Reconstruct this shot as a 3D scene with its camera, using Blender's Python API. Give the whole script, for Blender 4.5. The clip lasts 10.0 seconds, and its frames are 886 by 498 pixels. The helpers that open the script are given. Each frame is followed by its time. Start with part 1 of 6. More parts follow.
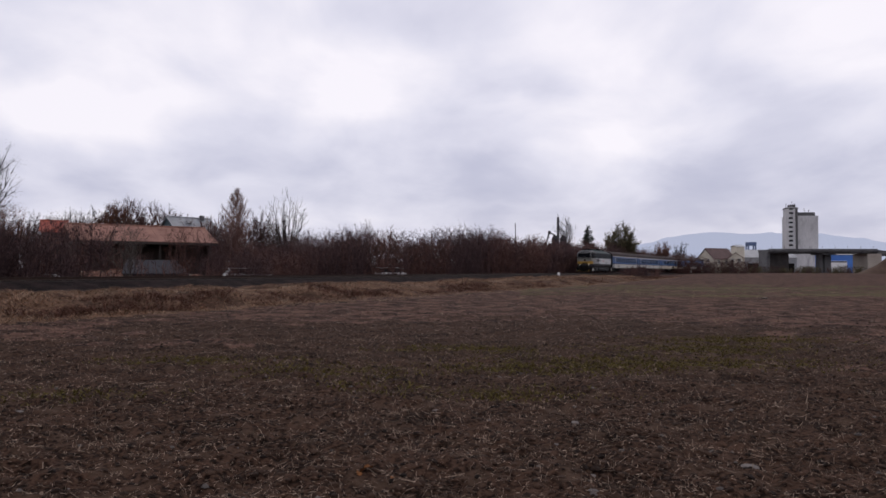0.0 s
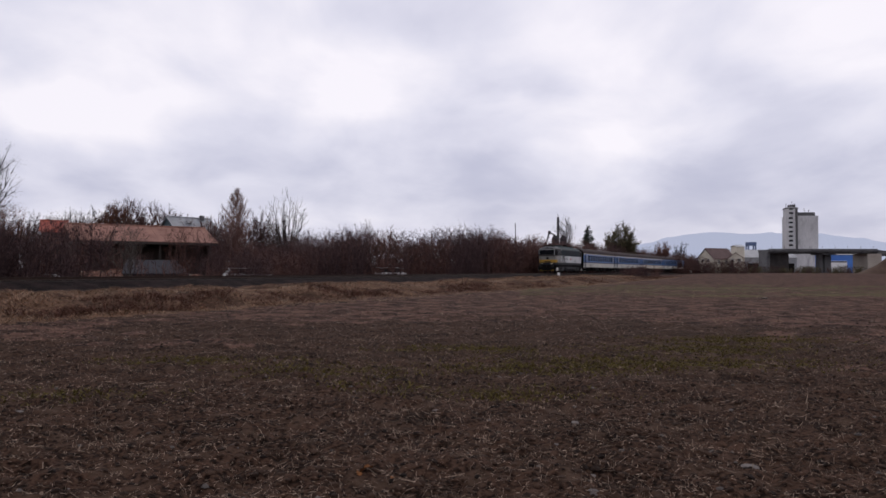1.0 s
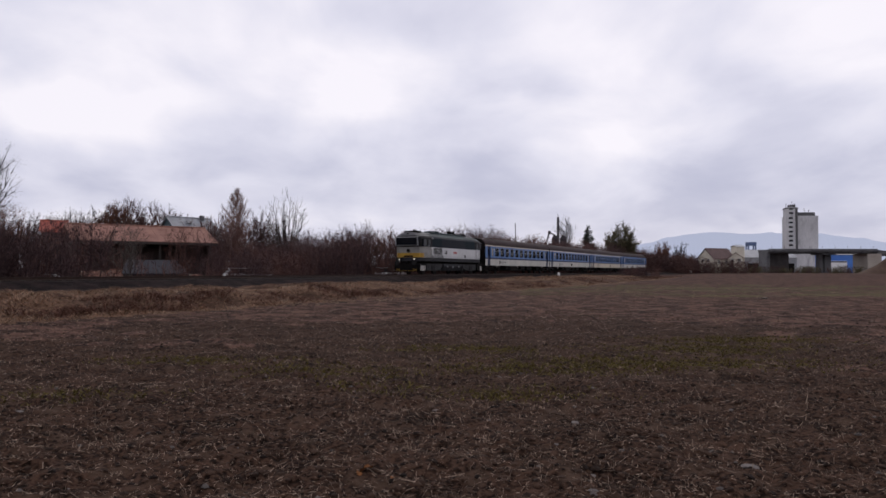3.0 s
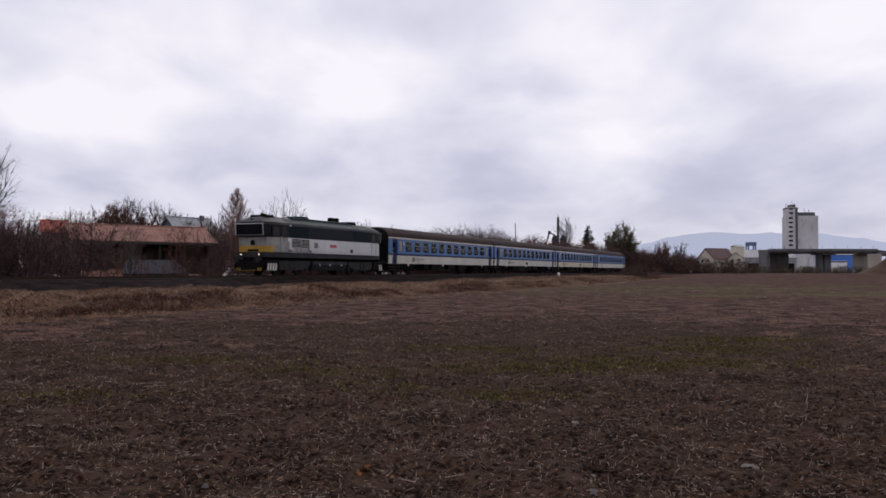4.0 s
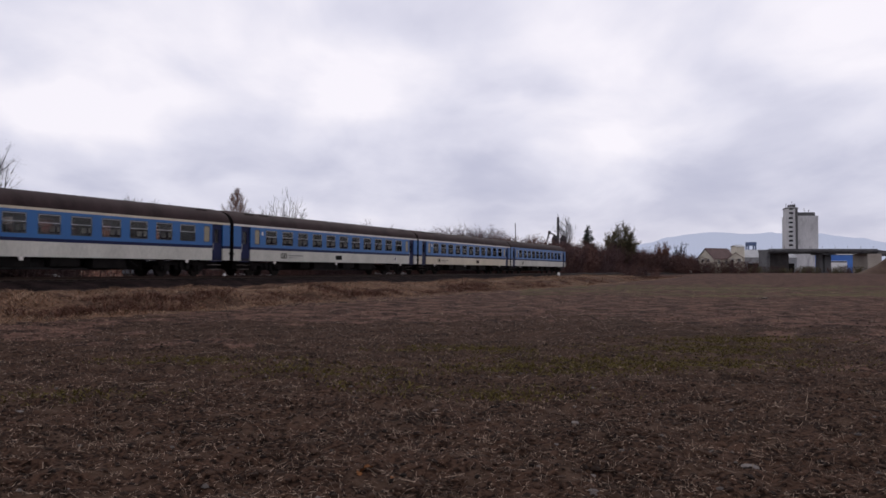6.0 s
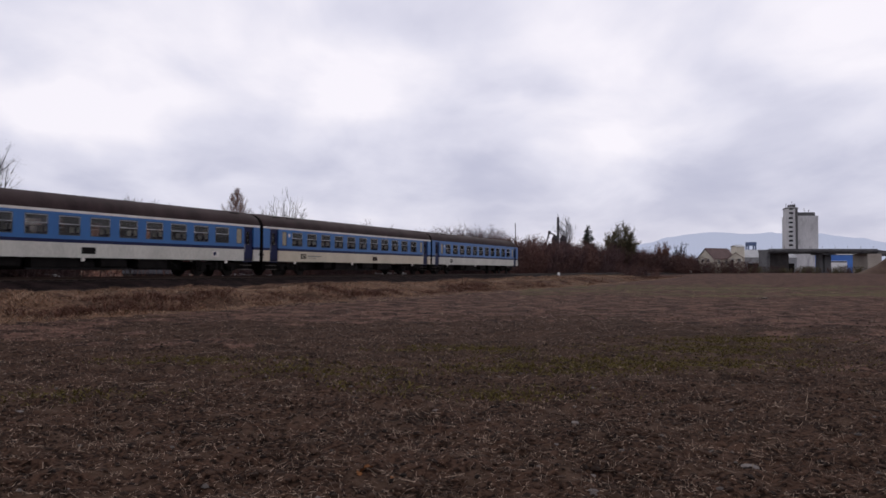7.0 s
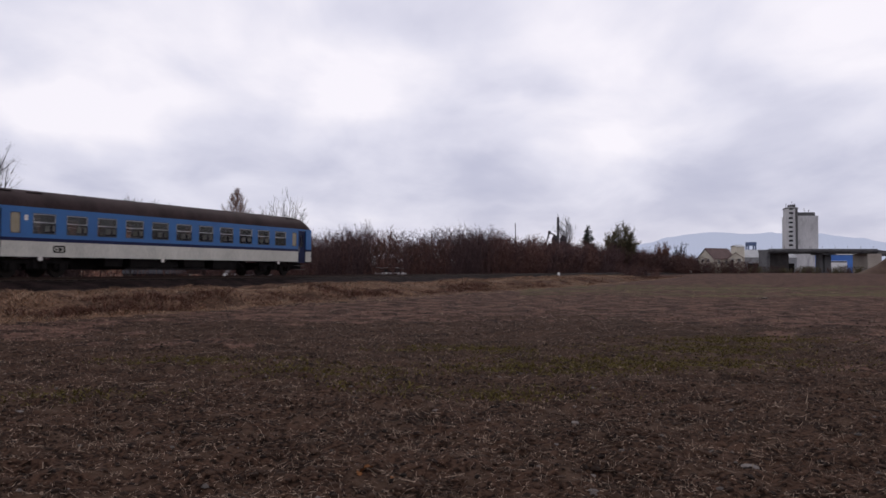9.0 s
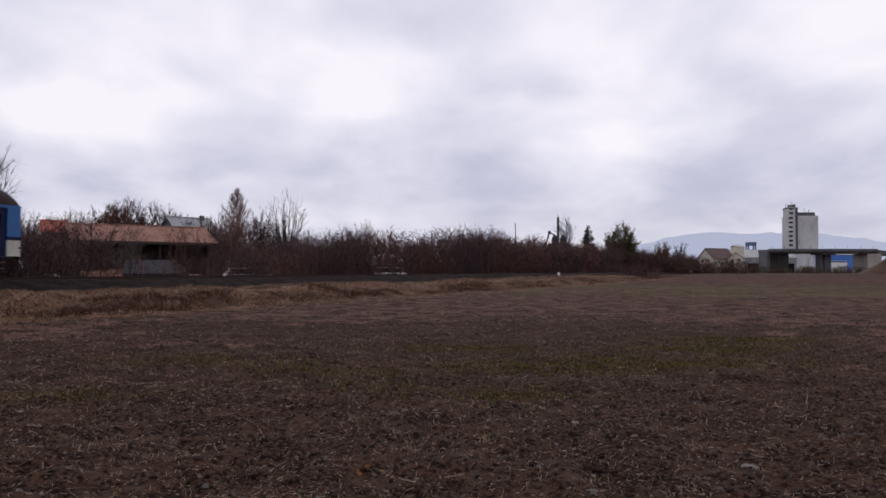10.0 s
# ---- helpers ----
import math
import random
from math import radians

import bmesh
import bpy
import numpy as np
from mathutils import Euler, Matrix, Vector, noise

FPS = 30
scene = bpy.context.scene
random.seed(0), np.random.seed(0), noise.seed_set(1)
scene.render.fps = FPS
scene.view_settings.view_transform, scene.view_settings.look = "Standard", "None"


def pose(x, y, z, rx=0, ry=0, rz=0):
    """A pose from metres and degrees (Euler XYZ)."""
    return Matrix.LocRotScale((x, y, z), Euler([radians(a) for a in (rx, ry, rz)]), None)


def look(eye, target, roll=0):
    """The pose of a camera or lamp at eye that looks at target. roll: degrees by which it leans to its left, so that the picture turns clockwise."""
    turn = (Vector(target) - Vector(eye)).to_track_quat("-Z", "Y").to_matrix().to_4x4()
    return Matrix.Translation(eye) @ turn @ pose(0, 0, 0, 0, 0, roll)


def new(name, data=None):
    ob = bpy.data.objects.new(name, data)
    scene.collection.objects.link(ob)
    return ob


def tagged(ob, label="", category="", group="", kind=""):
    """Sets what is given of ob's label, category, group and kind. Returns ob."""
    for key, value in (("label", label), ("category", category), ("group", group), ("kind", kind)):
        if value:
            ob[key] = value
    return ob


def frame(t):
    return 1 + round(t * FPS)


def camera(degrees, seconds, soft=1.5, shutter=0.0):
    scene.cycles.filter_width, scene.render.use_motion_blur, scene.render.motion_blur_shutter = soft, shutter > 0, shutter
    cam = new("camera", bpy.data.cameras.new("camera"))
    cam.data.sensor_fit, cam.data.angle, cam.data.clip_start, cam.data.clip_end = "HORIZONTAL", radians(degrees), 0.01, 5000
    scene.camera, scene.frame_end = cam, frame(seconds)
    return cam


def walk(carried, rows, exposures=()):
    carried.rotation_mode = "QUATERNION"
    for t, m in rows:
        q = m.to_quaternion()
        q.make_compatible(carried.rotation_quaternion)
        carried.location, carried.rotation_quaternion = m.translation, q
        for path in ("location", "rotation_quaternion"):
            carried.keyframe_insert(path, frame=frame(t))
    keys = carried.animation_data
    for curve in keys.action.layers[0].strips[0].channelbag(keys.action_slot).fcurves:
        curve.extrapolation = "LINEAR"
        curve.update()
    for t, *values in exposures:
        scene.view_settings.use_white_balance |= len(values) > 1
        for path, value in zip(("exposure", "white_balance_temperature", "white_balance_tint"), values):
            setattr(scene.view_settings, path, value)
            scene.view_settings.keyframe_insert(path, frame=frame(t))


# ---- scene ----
EYE = 1.5                       # camera height over the field
cam = camera(60.74, 10.0, soft=1.6, shutter=0.15)
VIEW = look((0, 0, EYE), (0, 10, EYE + 10 * math.tan(0.028)), 0.172)
walk(cam, [(0.0, VIEW), (10.0, VIEW)], [(0.0, 0.0, 6500, 13), (10.0, 0.0, 6500, 13)])

# ---- sky and light: an overcast winter afternoon ----
world = bpy.data.worlds.new("world")
scene.world = world
world.use_nodes = True


# swellings and thin places of the cloud deck, and lens falloff at left: where (x and z of the way there), how wide and
# high, how bright or dull
CLOUDS_AND_FALLOFF = [(-0.132, 0.250, 0.136, 0.054, 0.060), (-0.431, 0.187, 0.145, 0.030, 0.050), (0.272, 0.249, 0.104, 0.042, 0.060),
          (-0.446, 0.288, 0.127, 0.035, 0.015), (0.085, 0.203, 0.080, 0.026, 0.040), (-0.163, 0.166, 0.087, 0.022, 0.030),
          (0.192, 0.166, 0.094, 0.025, 0.035), (-0.432, 0.239, 0.169, 0.027, -0.065), (-0.259, 0.173, 0.092, 0.043, -0.065),
          (-0.069, 0.178, 0.088, 0.028, -0.065), (0.120, 0.237, 0.065, 0.029, -0.050), (-0.045, 0.315, 0.184, 0.039, -0.035),
          (0.427, 0.194, 0.145, 0.036, -0.050), (0.056, 0.147, 0.118, 0.018, -0.045), (-0.368, 0.130, 0.179, 0.021, -0.040),
          # the last entry dims the left edge of the sky like lens falloff
          (0.425, 0.100, 0.290, 0.064, -0.085), (0.490, 0.085, 0.100, 0.085, -0.120), (-0.480, 0.170, 0.090, 0.090, -0.050), (-0.483, 0.110, 0.216, 0.052, -0.085)]


def build_sky(nt):
    n, l = nt.nodes, nt.links
    n.clear()
    out = n.new("ShaderNodeOutputWorld")
    sky = n.new("ShaderNodeTexSky")
    sky.sky_type, sky.sun_disc = "NISHITA", False
    sky.sun_elevation, sky.sun_rotation = radians(38), radians(12)
    clear = n.new("ShaderNodeBackground")
    clear.inputs["Strength"].default_value = 0.08
    l.new(sky.outputs[0], clear.inputs[0])
    tc = n.new("ShaderNodeTexCoord")
    sep = n.new("ShaderNodeSeparateXYZ")
    l.new(tc.outputs["Generated"], sep.inputs[0])
    up = n.new("ShaderNodeMath")
    up.operation = "ABSOLUTE"
    l.new(sep.outputs["Z"], up.inputs[0])
    den = n.new("ShaderNodeMath")
    den.operation = "ADD"
    den.inputs[1].default_value = 0.26
    l.new(up.outputs[0], den.inputs[0])
    plane = n.new("ShaderNodeVectorMath")
    plane.operation = "DIVIDE"
    l.new(tc.outputs["Generated"], plane.inputs[0])
    l.new(den.outputs[0], plane.inputs[1])

    def clouds(scale, loc, detail, rough, stretch):
        mp = n.new("ShaderNodeMapping")
        mp.inputs["Location"].default_value = loc
        mp.inputs["Scale"].default_value = stretch
        l.new(plane.outputs[0], mp.inputs[0])
        t = n.new("ShaderNodeTexNoise")
        t.inputs["Scale"].default_value, t.inputs["Detail"].default_value = scale, detail
        t.inputs["Roughness"].default_value, t.inputs["Distortion"].default_value = rough, 0.25
        l.new(mp.outputs[0], t.inputs[0])
        return t.outputs[0]

    big = clouds(0.8, (3.1, 1.7, 0.0), 3, 0.5, (1, 1, 0.0))
    small = clouds(1.9, (0.6, 5.2, 0.0), 5, 0.5, (1.3, 1.0, 0.0))
    mix = n.new("ShaderNodeMix")
    mix.inputs[0].default_value = 0.55
    l.new(big, mix.inputs[2])
    l.new(small, mix.inputs[3])
    # the cloud deck is thickest towards the horizon and thinner well above it
    deck = n.new("ShaderNodeValToRGB")
    k = deck.color_ramp.elements
    k[0].position, k[0].color = 0.03, (0.27, 0.27, 0.27, 1)
    k[1].position, k[1].color = 0.45, (0.52, 0.52, 0.52, 1)
    for q, value in ((0.10, 0.37), (0.20, 0.52), (0.32, 0.51)):
        k.new(q).color = (value, value, value, 1)
    l.new(up.outputs[0], deck.inputs[0])
    shade = n.new("ShaderNodeMath")
    shade.operation = "MULTIPLY_ADD"
    shade.inputs[1].default_value = 0.42
    l.new(deck.outputs[0], shade.inputs[0])
    l.new(mix.outputs[0], shade.inputs[2])
    total = shade.outputs[0]
    warp = n.new("ShaderNodeTexNoise")
    warp.inputs["Scale"].default_value, warp.inputs["Detail"].default_value = 9.0, 4
    l.new(tc.outputs["Generated"], warp.inputs[0])
    bent_way = n.new("ShaderNodeVectorMath")
    bent_way.operation = "MULTIPLY_ADD"
    bent_way.inputs[1].default_value = (0.16, 0.0, 0.07)
    l.new(warp.outputs["Color"], bent_way.inputs[0])
    l.new(tc.outputs["Generated"], bent_way.inputs[2])
    for x, z, w, h, amount in CLOUDS_AND_FALLOFF:
        mp = n.new("ShaderNodeMapping")
        mp.inputs["Scale"].default_value = (1 / w, 0, 1 / h)
        mp.inputs["Location"].default_value = (-(x + 0.08) / w, 0, -(z + 0.035) / h)
        l.new(bent_way.outputs[0], mp.inputs[0])
        far = n.new("ShaderNodeVectorMath")
        far.operation = "LENGTH"
        l.new(mp.outputs[0], far.inputs[0])
        fade = n.new("ShaderNodeMapRange")
        fade.interpolation_type = "SMOOTHERSTEP"
        fade.inputs[1].default_value, fade.inputs[2].default_value = 0.0, 1.5
        fade.inputs[3].default_value, fade.inputs[4].default_value = amount * 1.08, 0.0
        l.new(far.outputs["Value"], fade.inputs[0])
        plus = n.new("ShaderNodeMath")
        l.new(total, plus.inputs[0])
        l.new(fade.outputs[0], plus.inputs[1])
        total = plus.outputs[0]
    ramp = n.new("ShaderNodeValToRGB")
    e = ramp.color_ramp.elements
    e[0].position, e[0].color = 0.38, (0.47, 0.49, 0.63, 1)
    e[1].position, e[1].color = 0.80, (0.95, 0.93, 0.985, 1)
    e.new(0.50).color = (0.555, 0.57, 0.70, 1)
    m = e.new(0.65)
    m.color = (0.745, 0.75, 0.855, 1)
    l.new(total, ramp.inputs[0])
    cover = n.new("ShaderNodeBackground")
    cover.inputs["Strength"].default_value = 1.0
    l.new(ramp.outputs[0], cover.inputs[0])
    both = n.new("ShaderNodeMixShader")
    both.inputs[0].default_value = 0.95
    l.new(clear.outputs[0], both.inputs[1])
    l.new(cover.outputs[0], both.inputs[2])
    l.new(both.outputs[0], out.inputs[0])


build_sky(world.node_tree)
sun = new("sun", bpy.data.lights.new("sun", "SUN"))
sun.data.energy, sun.data.angle, sun.data.color = 0.6, radians(25), (1.0, 0.96, 0.92)
sun.matrix_world = look((30, 141, 113), (0, 0, 0))


# ---- materials ----
def mat(name, c1, c2, scale=4.0, rough=0.7, bump=0.2, metal=0.0, fine=9.0, spots=None, stretch=(1, 1, 1), vary=0.0, spec=0.5, hard=0.14, depth=0.02, grainy=0.45):
    """Two-scale mottled surface: broad mixing of c1 and c2, fine grain, optional third colour in spots."""
    m = bpy.data.materials.new(name)
    m.use_nodes = True
    n, l = m.node_tree.nodes, m.node_tree.links
    b = n["Principled BSDF"]
    tc = n.new("ShaderNodeTexCoord")
    mp = n.new("ShaderNodeMapping")
    mp.inputs["Scale"].default_value = stretch
    l.new(tc.outputs["Object"], mp.inputs[0])

    def tex(s, d):
        t = n.new("ShaderNodeTexNoise")
        t.inputs["Scale"].default_value, t.inputs["Detail"].default_value = s, d
        l.new(mp.outputs[0], t.inputs[0])
        return t.outputs[0]

    broad, grain = tex(scale, 4), tex(scale * fine, 5)
    add = n.new("ShaderNodeMix")
    add.inputs[0].default_value = grainy
    l.new(broad, add.inputs[2])
    l.new(grain, add.inputs[3])
    ramp = n.new("ShaderNodeValToRGB")
    e = ramp.color_ramp.elements
    e[0].position, e[0].color = 0.5 - hard, (*c1, 1)
    e[1].position, e[1].color = 0.5 + hard, (*c2, 1)
    l.new(add.outputs[0], ramp.inputs[0])
    col = ramp.outputs[0]
    if spots:
        r2 = n.new("ShaderNodeValToRGB")
        r2.color_ramp.elements[0].position, r2.color_ramp.elements[1].position = 0.55, 0.68
        l.new(tex(scale * 2.3, 3), r2.inputs[0])
        mx = n.new("ShaderNodeMix")
        mx.data_type = "RGBA"
        l.new(r2.outputs[0], mx.inputs[0])
        l.new(col, mx.inputs[6])
        mx.inputs[7].default_value = (*spots, 1)
        col = mx.outputs[2]
    if vary:
        oi = n.new("ShaderNodeObjectInfo")
        mr = n.new("ShaderNodeMapRange")
        mr.inputs[3].default_value, mr.inputs[4].default_value = 1 - vary, 1 + vary
        l.new(oi.outputs["Random"], mr.inputs[0])
        hs = n.new("ShaderNodeHueSaturation")
        l.new(mr.outputs[0], hs.inputs["Value"])
        l.new(col, hs.inputs["Color"])
        col = hs.outputs[0]
    l.new(col, b.inputs["Base Color"])
    b.inputs["Metallic"].default_value = metal
    b.inputs["Specular IOR Level"].default_value = spec
    rr = n.new("ShaderNodeMapRange")
    rr.inputs[3].default_value, rr.inputs[4].default_value = max(0.05, rough - 0.12), min(1, rough + 0.12)
    l.new(grain, rr.inputs[0])
    l.new(rr.outputs[0], b.inputs["Roughness"])
    if bump:
        bp = n.new("ShaderNodeBump")
        bp.inputs["Strength"].default_value, bp.inputs["Distance"].default_value = bump, depth
        l.new(grain, bp.inputs["Height"])
        l.new(bp.outputs[0], b.inputs["Normal"])
    return m


def leafy(name, c1, c2, rough=0.8, thin=0.0):
    """Bark, twigs and leaves: each piece of the mesh takes its own shade."""
    m = bpy.data.materials.new(name)
    m.use_nodes = True
    n, l = m.node_tree.nodes, m.node_tree.links
    b = n["Principled BSDF"]
    g = n.new("ShaderNodeNewGeometry")
    ramp = n.new("ShaderNodeValToRGB")
    e = ramp.color_ramp.elements
    e[0].color, e[1].color = (*c1, 1), (*c2, 1)
    l.new(g.outputs["Random Per Island"], ramp.inputs[0])
    oi = n.new("ShaderNodeObjectInfo")
    mr = n.new("ShaderNodeMapRange")
    mr.inputs[3].default_value, mr.inputs[4].default_value = 0.75, 1.25
    l.new(oi.outputs["Random"], mr.inputs[0])
    hs = n.new("ShaderNodeHueSaturation")
    l.new(mr.outputs[0], hs.inputs["Value"])
    l.new(ramp.outputs[0], hs.inputs["Color"])
    l.new(hs.outputs[0], b.inputs["Base Color"])
    b.inputs["Roughness"].default_value = rough
    b.inputs["Specular IOR Level"].default_value = 0.15
    if thin:
        # thin dead leaves let some of the daylight through
        tr = n.new("ShaderNodeBsdfTranslucent")
        l.new(hs.outputs[0], tr.inputs[0])
        mx = n.new("ShaderNodeMixShader")
        mx.inputs[0].default_value = thin
        l.new(b.outputs[0], mx.inputs[1])
        l.new(tr.outputs[0], mx.inputs[2])
        l.new(mx.outputs[0], n["Material Output"].inputs[0])
    return m


def glass(name, tint, gloss=0.12, rough=0.03):
    m = bpy.data.materials.new(name)
    m.use_nodes = True
    n, l = m.node_tree.nodes, m.node_tree.links
    n.clear()
    out = n.new("ShaderNodeOutputMaterial")
    tr = n.new("ShaderNodeBsdfTransparent")
    tr.inputs[0].default_value = (*tint, 1)
    gl = n.new("ShaderNodeBsdfGlossy")
    gl.inputs["Roughness"].default_value = rough
    mx = n.new("ShaderNodeMixShader")
    mx.inputs[0].default_value = gloss
    l.new(tr.outputs[0], mx.inputs[1])
    l.new(gl.outputs[0], mx.inputs[2])
    l.new(mx.outputs[0], out.inputs[0])
    return m


def glow(name, color, strength):
    m = bpy.data.materials.new(name)
    m.use_nodes = True
    b = m.node_tree.nodes["Principled BSDF"]
    b.inputs["Base Color"].default_value = (*color, 1)
    b.inputs["Emission Color"].default_value = (*color, 1)
    b.inputs["Emission Strength"].default_value = strength
    return m


SOIL = mat("soil", (0.0083, 0.0046, 0.0032), (0.066, 0.0374, 0.0255), 1.1, 0.95, 1.0, fine=19, spots=(0.064, 0.040, 0.0280), spec=0.03, hard=0.085, depth=0.06, grainy=0.72)
PALESOIL = mat("paler_strawy_soil", (0.013, 0.0067, 0.0050), (0.094, 0.0520, 0.0385), 0.9, 0.95, 1.0, fine=9, spots=(0.108, 0.063, 0.047), spec=0.03, hard=0.065, depth=0.05)
GRASSY = mat("dry_turf", (0.030, 0.0160, 0.0105), (0.135, 0.080, 0.052), 0.6, 0.95, 0.8, fine=14, spots=(0.045, 0.023, 0.015), spec=0.03, hard=0.09, depth=0.05)
MEADOW = mat("thin_green_field", (0.036, 0.026, 0.0130), (0.074, 0.058, 0.024), 0.16, 0.95, 0.3, fine=24, spots=(0.064, 0.042, 0.029), spec=0.03, hard=0.12)
BALLAST = mat("ballast", (0.0042, 0.0027, 0.0027), (0.0205, 0.0128, 0.0125), 1.1, 0.95, 1.0, fine=13, spec=0.03, hard=0.07, depth=0.05)
SLEEPER = mat("concrete_sleeper", (0.025, 0.021, 0.019), (0.055, 0.048, 0.043), 3, 0.9, 0.4, spec=0.1)
RAIL = mat("rusty_rail", (0.020, 0.012, 0.010), (0.05, 0.03, 0.022), 6, 0.65, 0.2, metal=0.3, spec=0.2)
STRAW = leafy("straw", (0.026, 0.017, 0.011), (0.36, 0.27, 0.205))
BLADE = leafy("dry_grass_blades", (0.045, 0.024, 0.015), (0.36, 0.215, 0.135))
WITHERED = leafy("withered_weeds", (0.036, 0.016, 0.011), (0.165, 0.078, 0.052))
WEED = leafy("green_weed", (0.050, 0.038, 0.009), (0.106, 0.082, 0.021))
PALEBLADE = leafy("pale_dry_grass", (0.12, 0.080, 0.052), (0.42, 0.31, 0.215))
STONE = leafy("field_stone", (0.05, 0.042, 0.038), (0.125, 0.108, 0.10), 0.9)

BLUE = mat("blue_coach_paint", (0.005, 0.078, 0.250), (0.009, 0.102, 0.295), 0.8, 0.4, 0.03, fine=20, stretch=(1, 1, 0.4))
NAVY = mat("dark_blue_paint", (0.003, 0.005, 0.034), (0.005, 0.009, 0.052), 1.2, 0.5, 0.03, fine=20, spec=0.2)
WHITE = mat("grimy_white_paint", (0.37, 0.355, 0.315), (0.54, 0.52, 0.465), 0.7, 0.5, 0.04, fine=18, stretch=(1, 1, 0.35))
CREAM = mat("grimy_cream_paint", (0.42, 0.36, 0.27), (0.56, 0.49, 0.38), 0.7, 0.5, 0.04, fine=18, stretch=(1, 1, 0.35))
STRIPE = mat("white_stripe_paint", (0.50, 0.46, 0.42), (0.66, 0.62, 0.58), 1.5, 0.5, 0.03)
ROOF = mat("sooty_roof_paint", (0.019, 0.0115, 0.0122), (0.042, 0.0270, 0.0275), 0.6, 0.75, 0.1, fine=14, stretch=(1.6, 0.5, 0.5), spec=0.08)
SOOT = mat("sooty_running_gear", (0.004, 0.0035, 0.0035), (0.012, 0.010, 0.0095), 3, 0.85, 0.3, spec=0.1)
IRON = mat("grey_underframe", (0.012, 0.011, 0.0115), (0.028, 0.026, 0.026), 2, 0.75, 0.2, spec=0.15)
RUBBER = mat("black_rubber", (0.008, 0.008, 0.009), (0.016, 0.015, 0.016), 4, 0.8, 0.2)
TYRE = mat("wheel_steel", (0.008, 0.0065, 0.006), (0.022, 0.017, 0.015), 5, 0.7, 0.1, spec=0.1)
FRAME = mat("window_frame_metal", (0.24, 0.24, 0.25), (0.34, 0.34, 0.35), 5, 0.5, 0.05)
SEAL = mat("dark_window_seal", (0.020, 0.024, 0.034), (0.045, 0.050, 0.062), 5, 0.6, 0.05)
BAR = mat("dull_sash_bar", (0.30, 0.30, 0.31), (0.44, 0.44, 0.45), 5, 0.5, 0.05)
PANE = glass("coach_glass", (0.78, 0.76, 0.74), 0.02)
SASH = glass("upper_sash_glass", (0.62, 0.60, 0.58), 0.035)
FROST = mat("frosted_yellowed_glass", (0.20, 0.165, 0.10), (0.28, 0.23, 0.15), 3, 0.3, 0.02)
SEAT = mat("dark_seat_cloth", (0.020, 0.018, 0.030), (0.045, 0.040, 0.055), 5, 0.9, 0.1)
# pale cloth added to give the bright strips behind the coach windows
PALE_PADS = mat("added_pale_pads", (0.42, 0.41, 0.38), (0.56, 0.55, 0.51), 6, 0.9, 0.1)
LINING = mat("coach_lining", (0.030, 0.025, 0.022), (0.055, 0.047, 0.041), 2, 0.7, 0.05)
GREEN = mat("dark_green_loco_paint", (0.0045, 0.0095, 0.0135), (0.0088, 0.0165, 0.0225), 0.8, 0.5, 0.04, fine=18, spec=0.04)
NOSEGREY = mat("darker_nose_paint", (0.15, 0.145, 0.135), (0.30, 0.29, 0.275), 1.6, 0.6, 0.04, fine=9, spec=0.2)
SLATEGREY = mat("dull_slate_grey_paint", (0.0100, 0.0125, 0.0175), (0.0165, 0.0195, 0.0260), 0.6, 0.65, 0.04, fine=18, spec=0.10)
CABDARK = mat("sooty_black_cab_paint", (0.0055, 0.0048, 0.0052), (0.0125, 0.0105, 0.0110), 1.2, 0.6, 0.04, spec=0.12)
GREASY = mat("oily_grey_bogie_steel", (0.004, 0.0037, 0.004), (0.017, 0.016, 0.0165), 2.2, 0.6, 0.2, spec=0.25, hard=0.10)
GREEN2 = mat("weathered_green_roof_paint", (0.009, 0.021, 0.0235), (0.017, 0.033, 0.0365), 0.8, 0.6, 0.06, fine=18, spec=0.10)
GREYW = mat("loco_light_grey_paint", (0.40, 0.40, 0.41), (0.55, 0.55, 0.55), 0.7, 0.5, 0.04, fine=18, stretch=(1, 1, 0.4))
YELLOW = mat("loco_yellow_paint", (0.26, 0.145, 0.020), (0.46, 0.27, 0.035), 1.6, 0.45, 0.03)
SKIRT = mat("loco_frame_paint", (0.010, 0.010, 0.0115), (0.030, 0.030, 0.033), 1.5, 0.7, 0.1, spec=0.2)
RED = mat("red_plate_paint", (0.32, 0.05, 0.05), (0.42, 0.08, 0.08), 2, 0.5, 0.03)
DARKGLASS = mat("cab_glass", (0.006, 0.007, 0.009), (0.012, 0.013, 0.016), 2, 0.15, 0.0, spec=0.12)
CABROOF = mat("faded_grey_cab_roof", (0.030, 0.031, 0.035), (0.060, 0.060, 0.066), 0.9, 0.6, 0.05, spec=0.2)
HEADLAMP = glow("headlamp_glow", (1.0, 0.86, 0.68), 0.95)


# ---- mesh helpers ----
def mesh_of(name, verts, faces, mats, idx=None, smooth=False):
    me = bpy.data.meshes.new(name)
    me.from_pydata(verts, [], faces)
    for m in mats if isinstance(mats, (list, tuple)) else [mats]:
        me.materials.append(m)
    if idx is not None:
        me.polygons.foreach_set("material_index", np.asarray(idx, dtype=np.int32))
    if smooth:
        me.polygons.foreach_set("use_smooth", np.ones(len(me.polygons), dtype=bool))
    me.update()
    return me


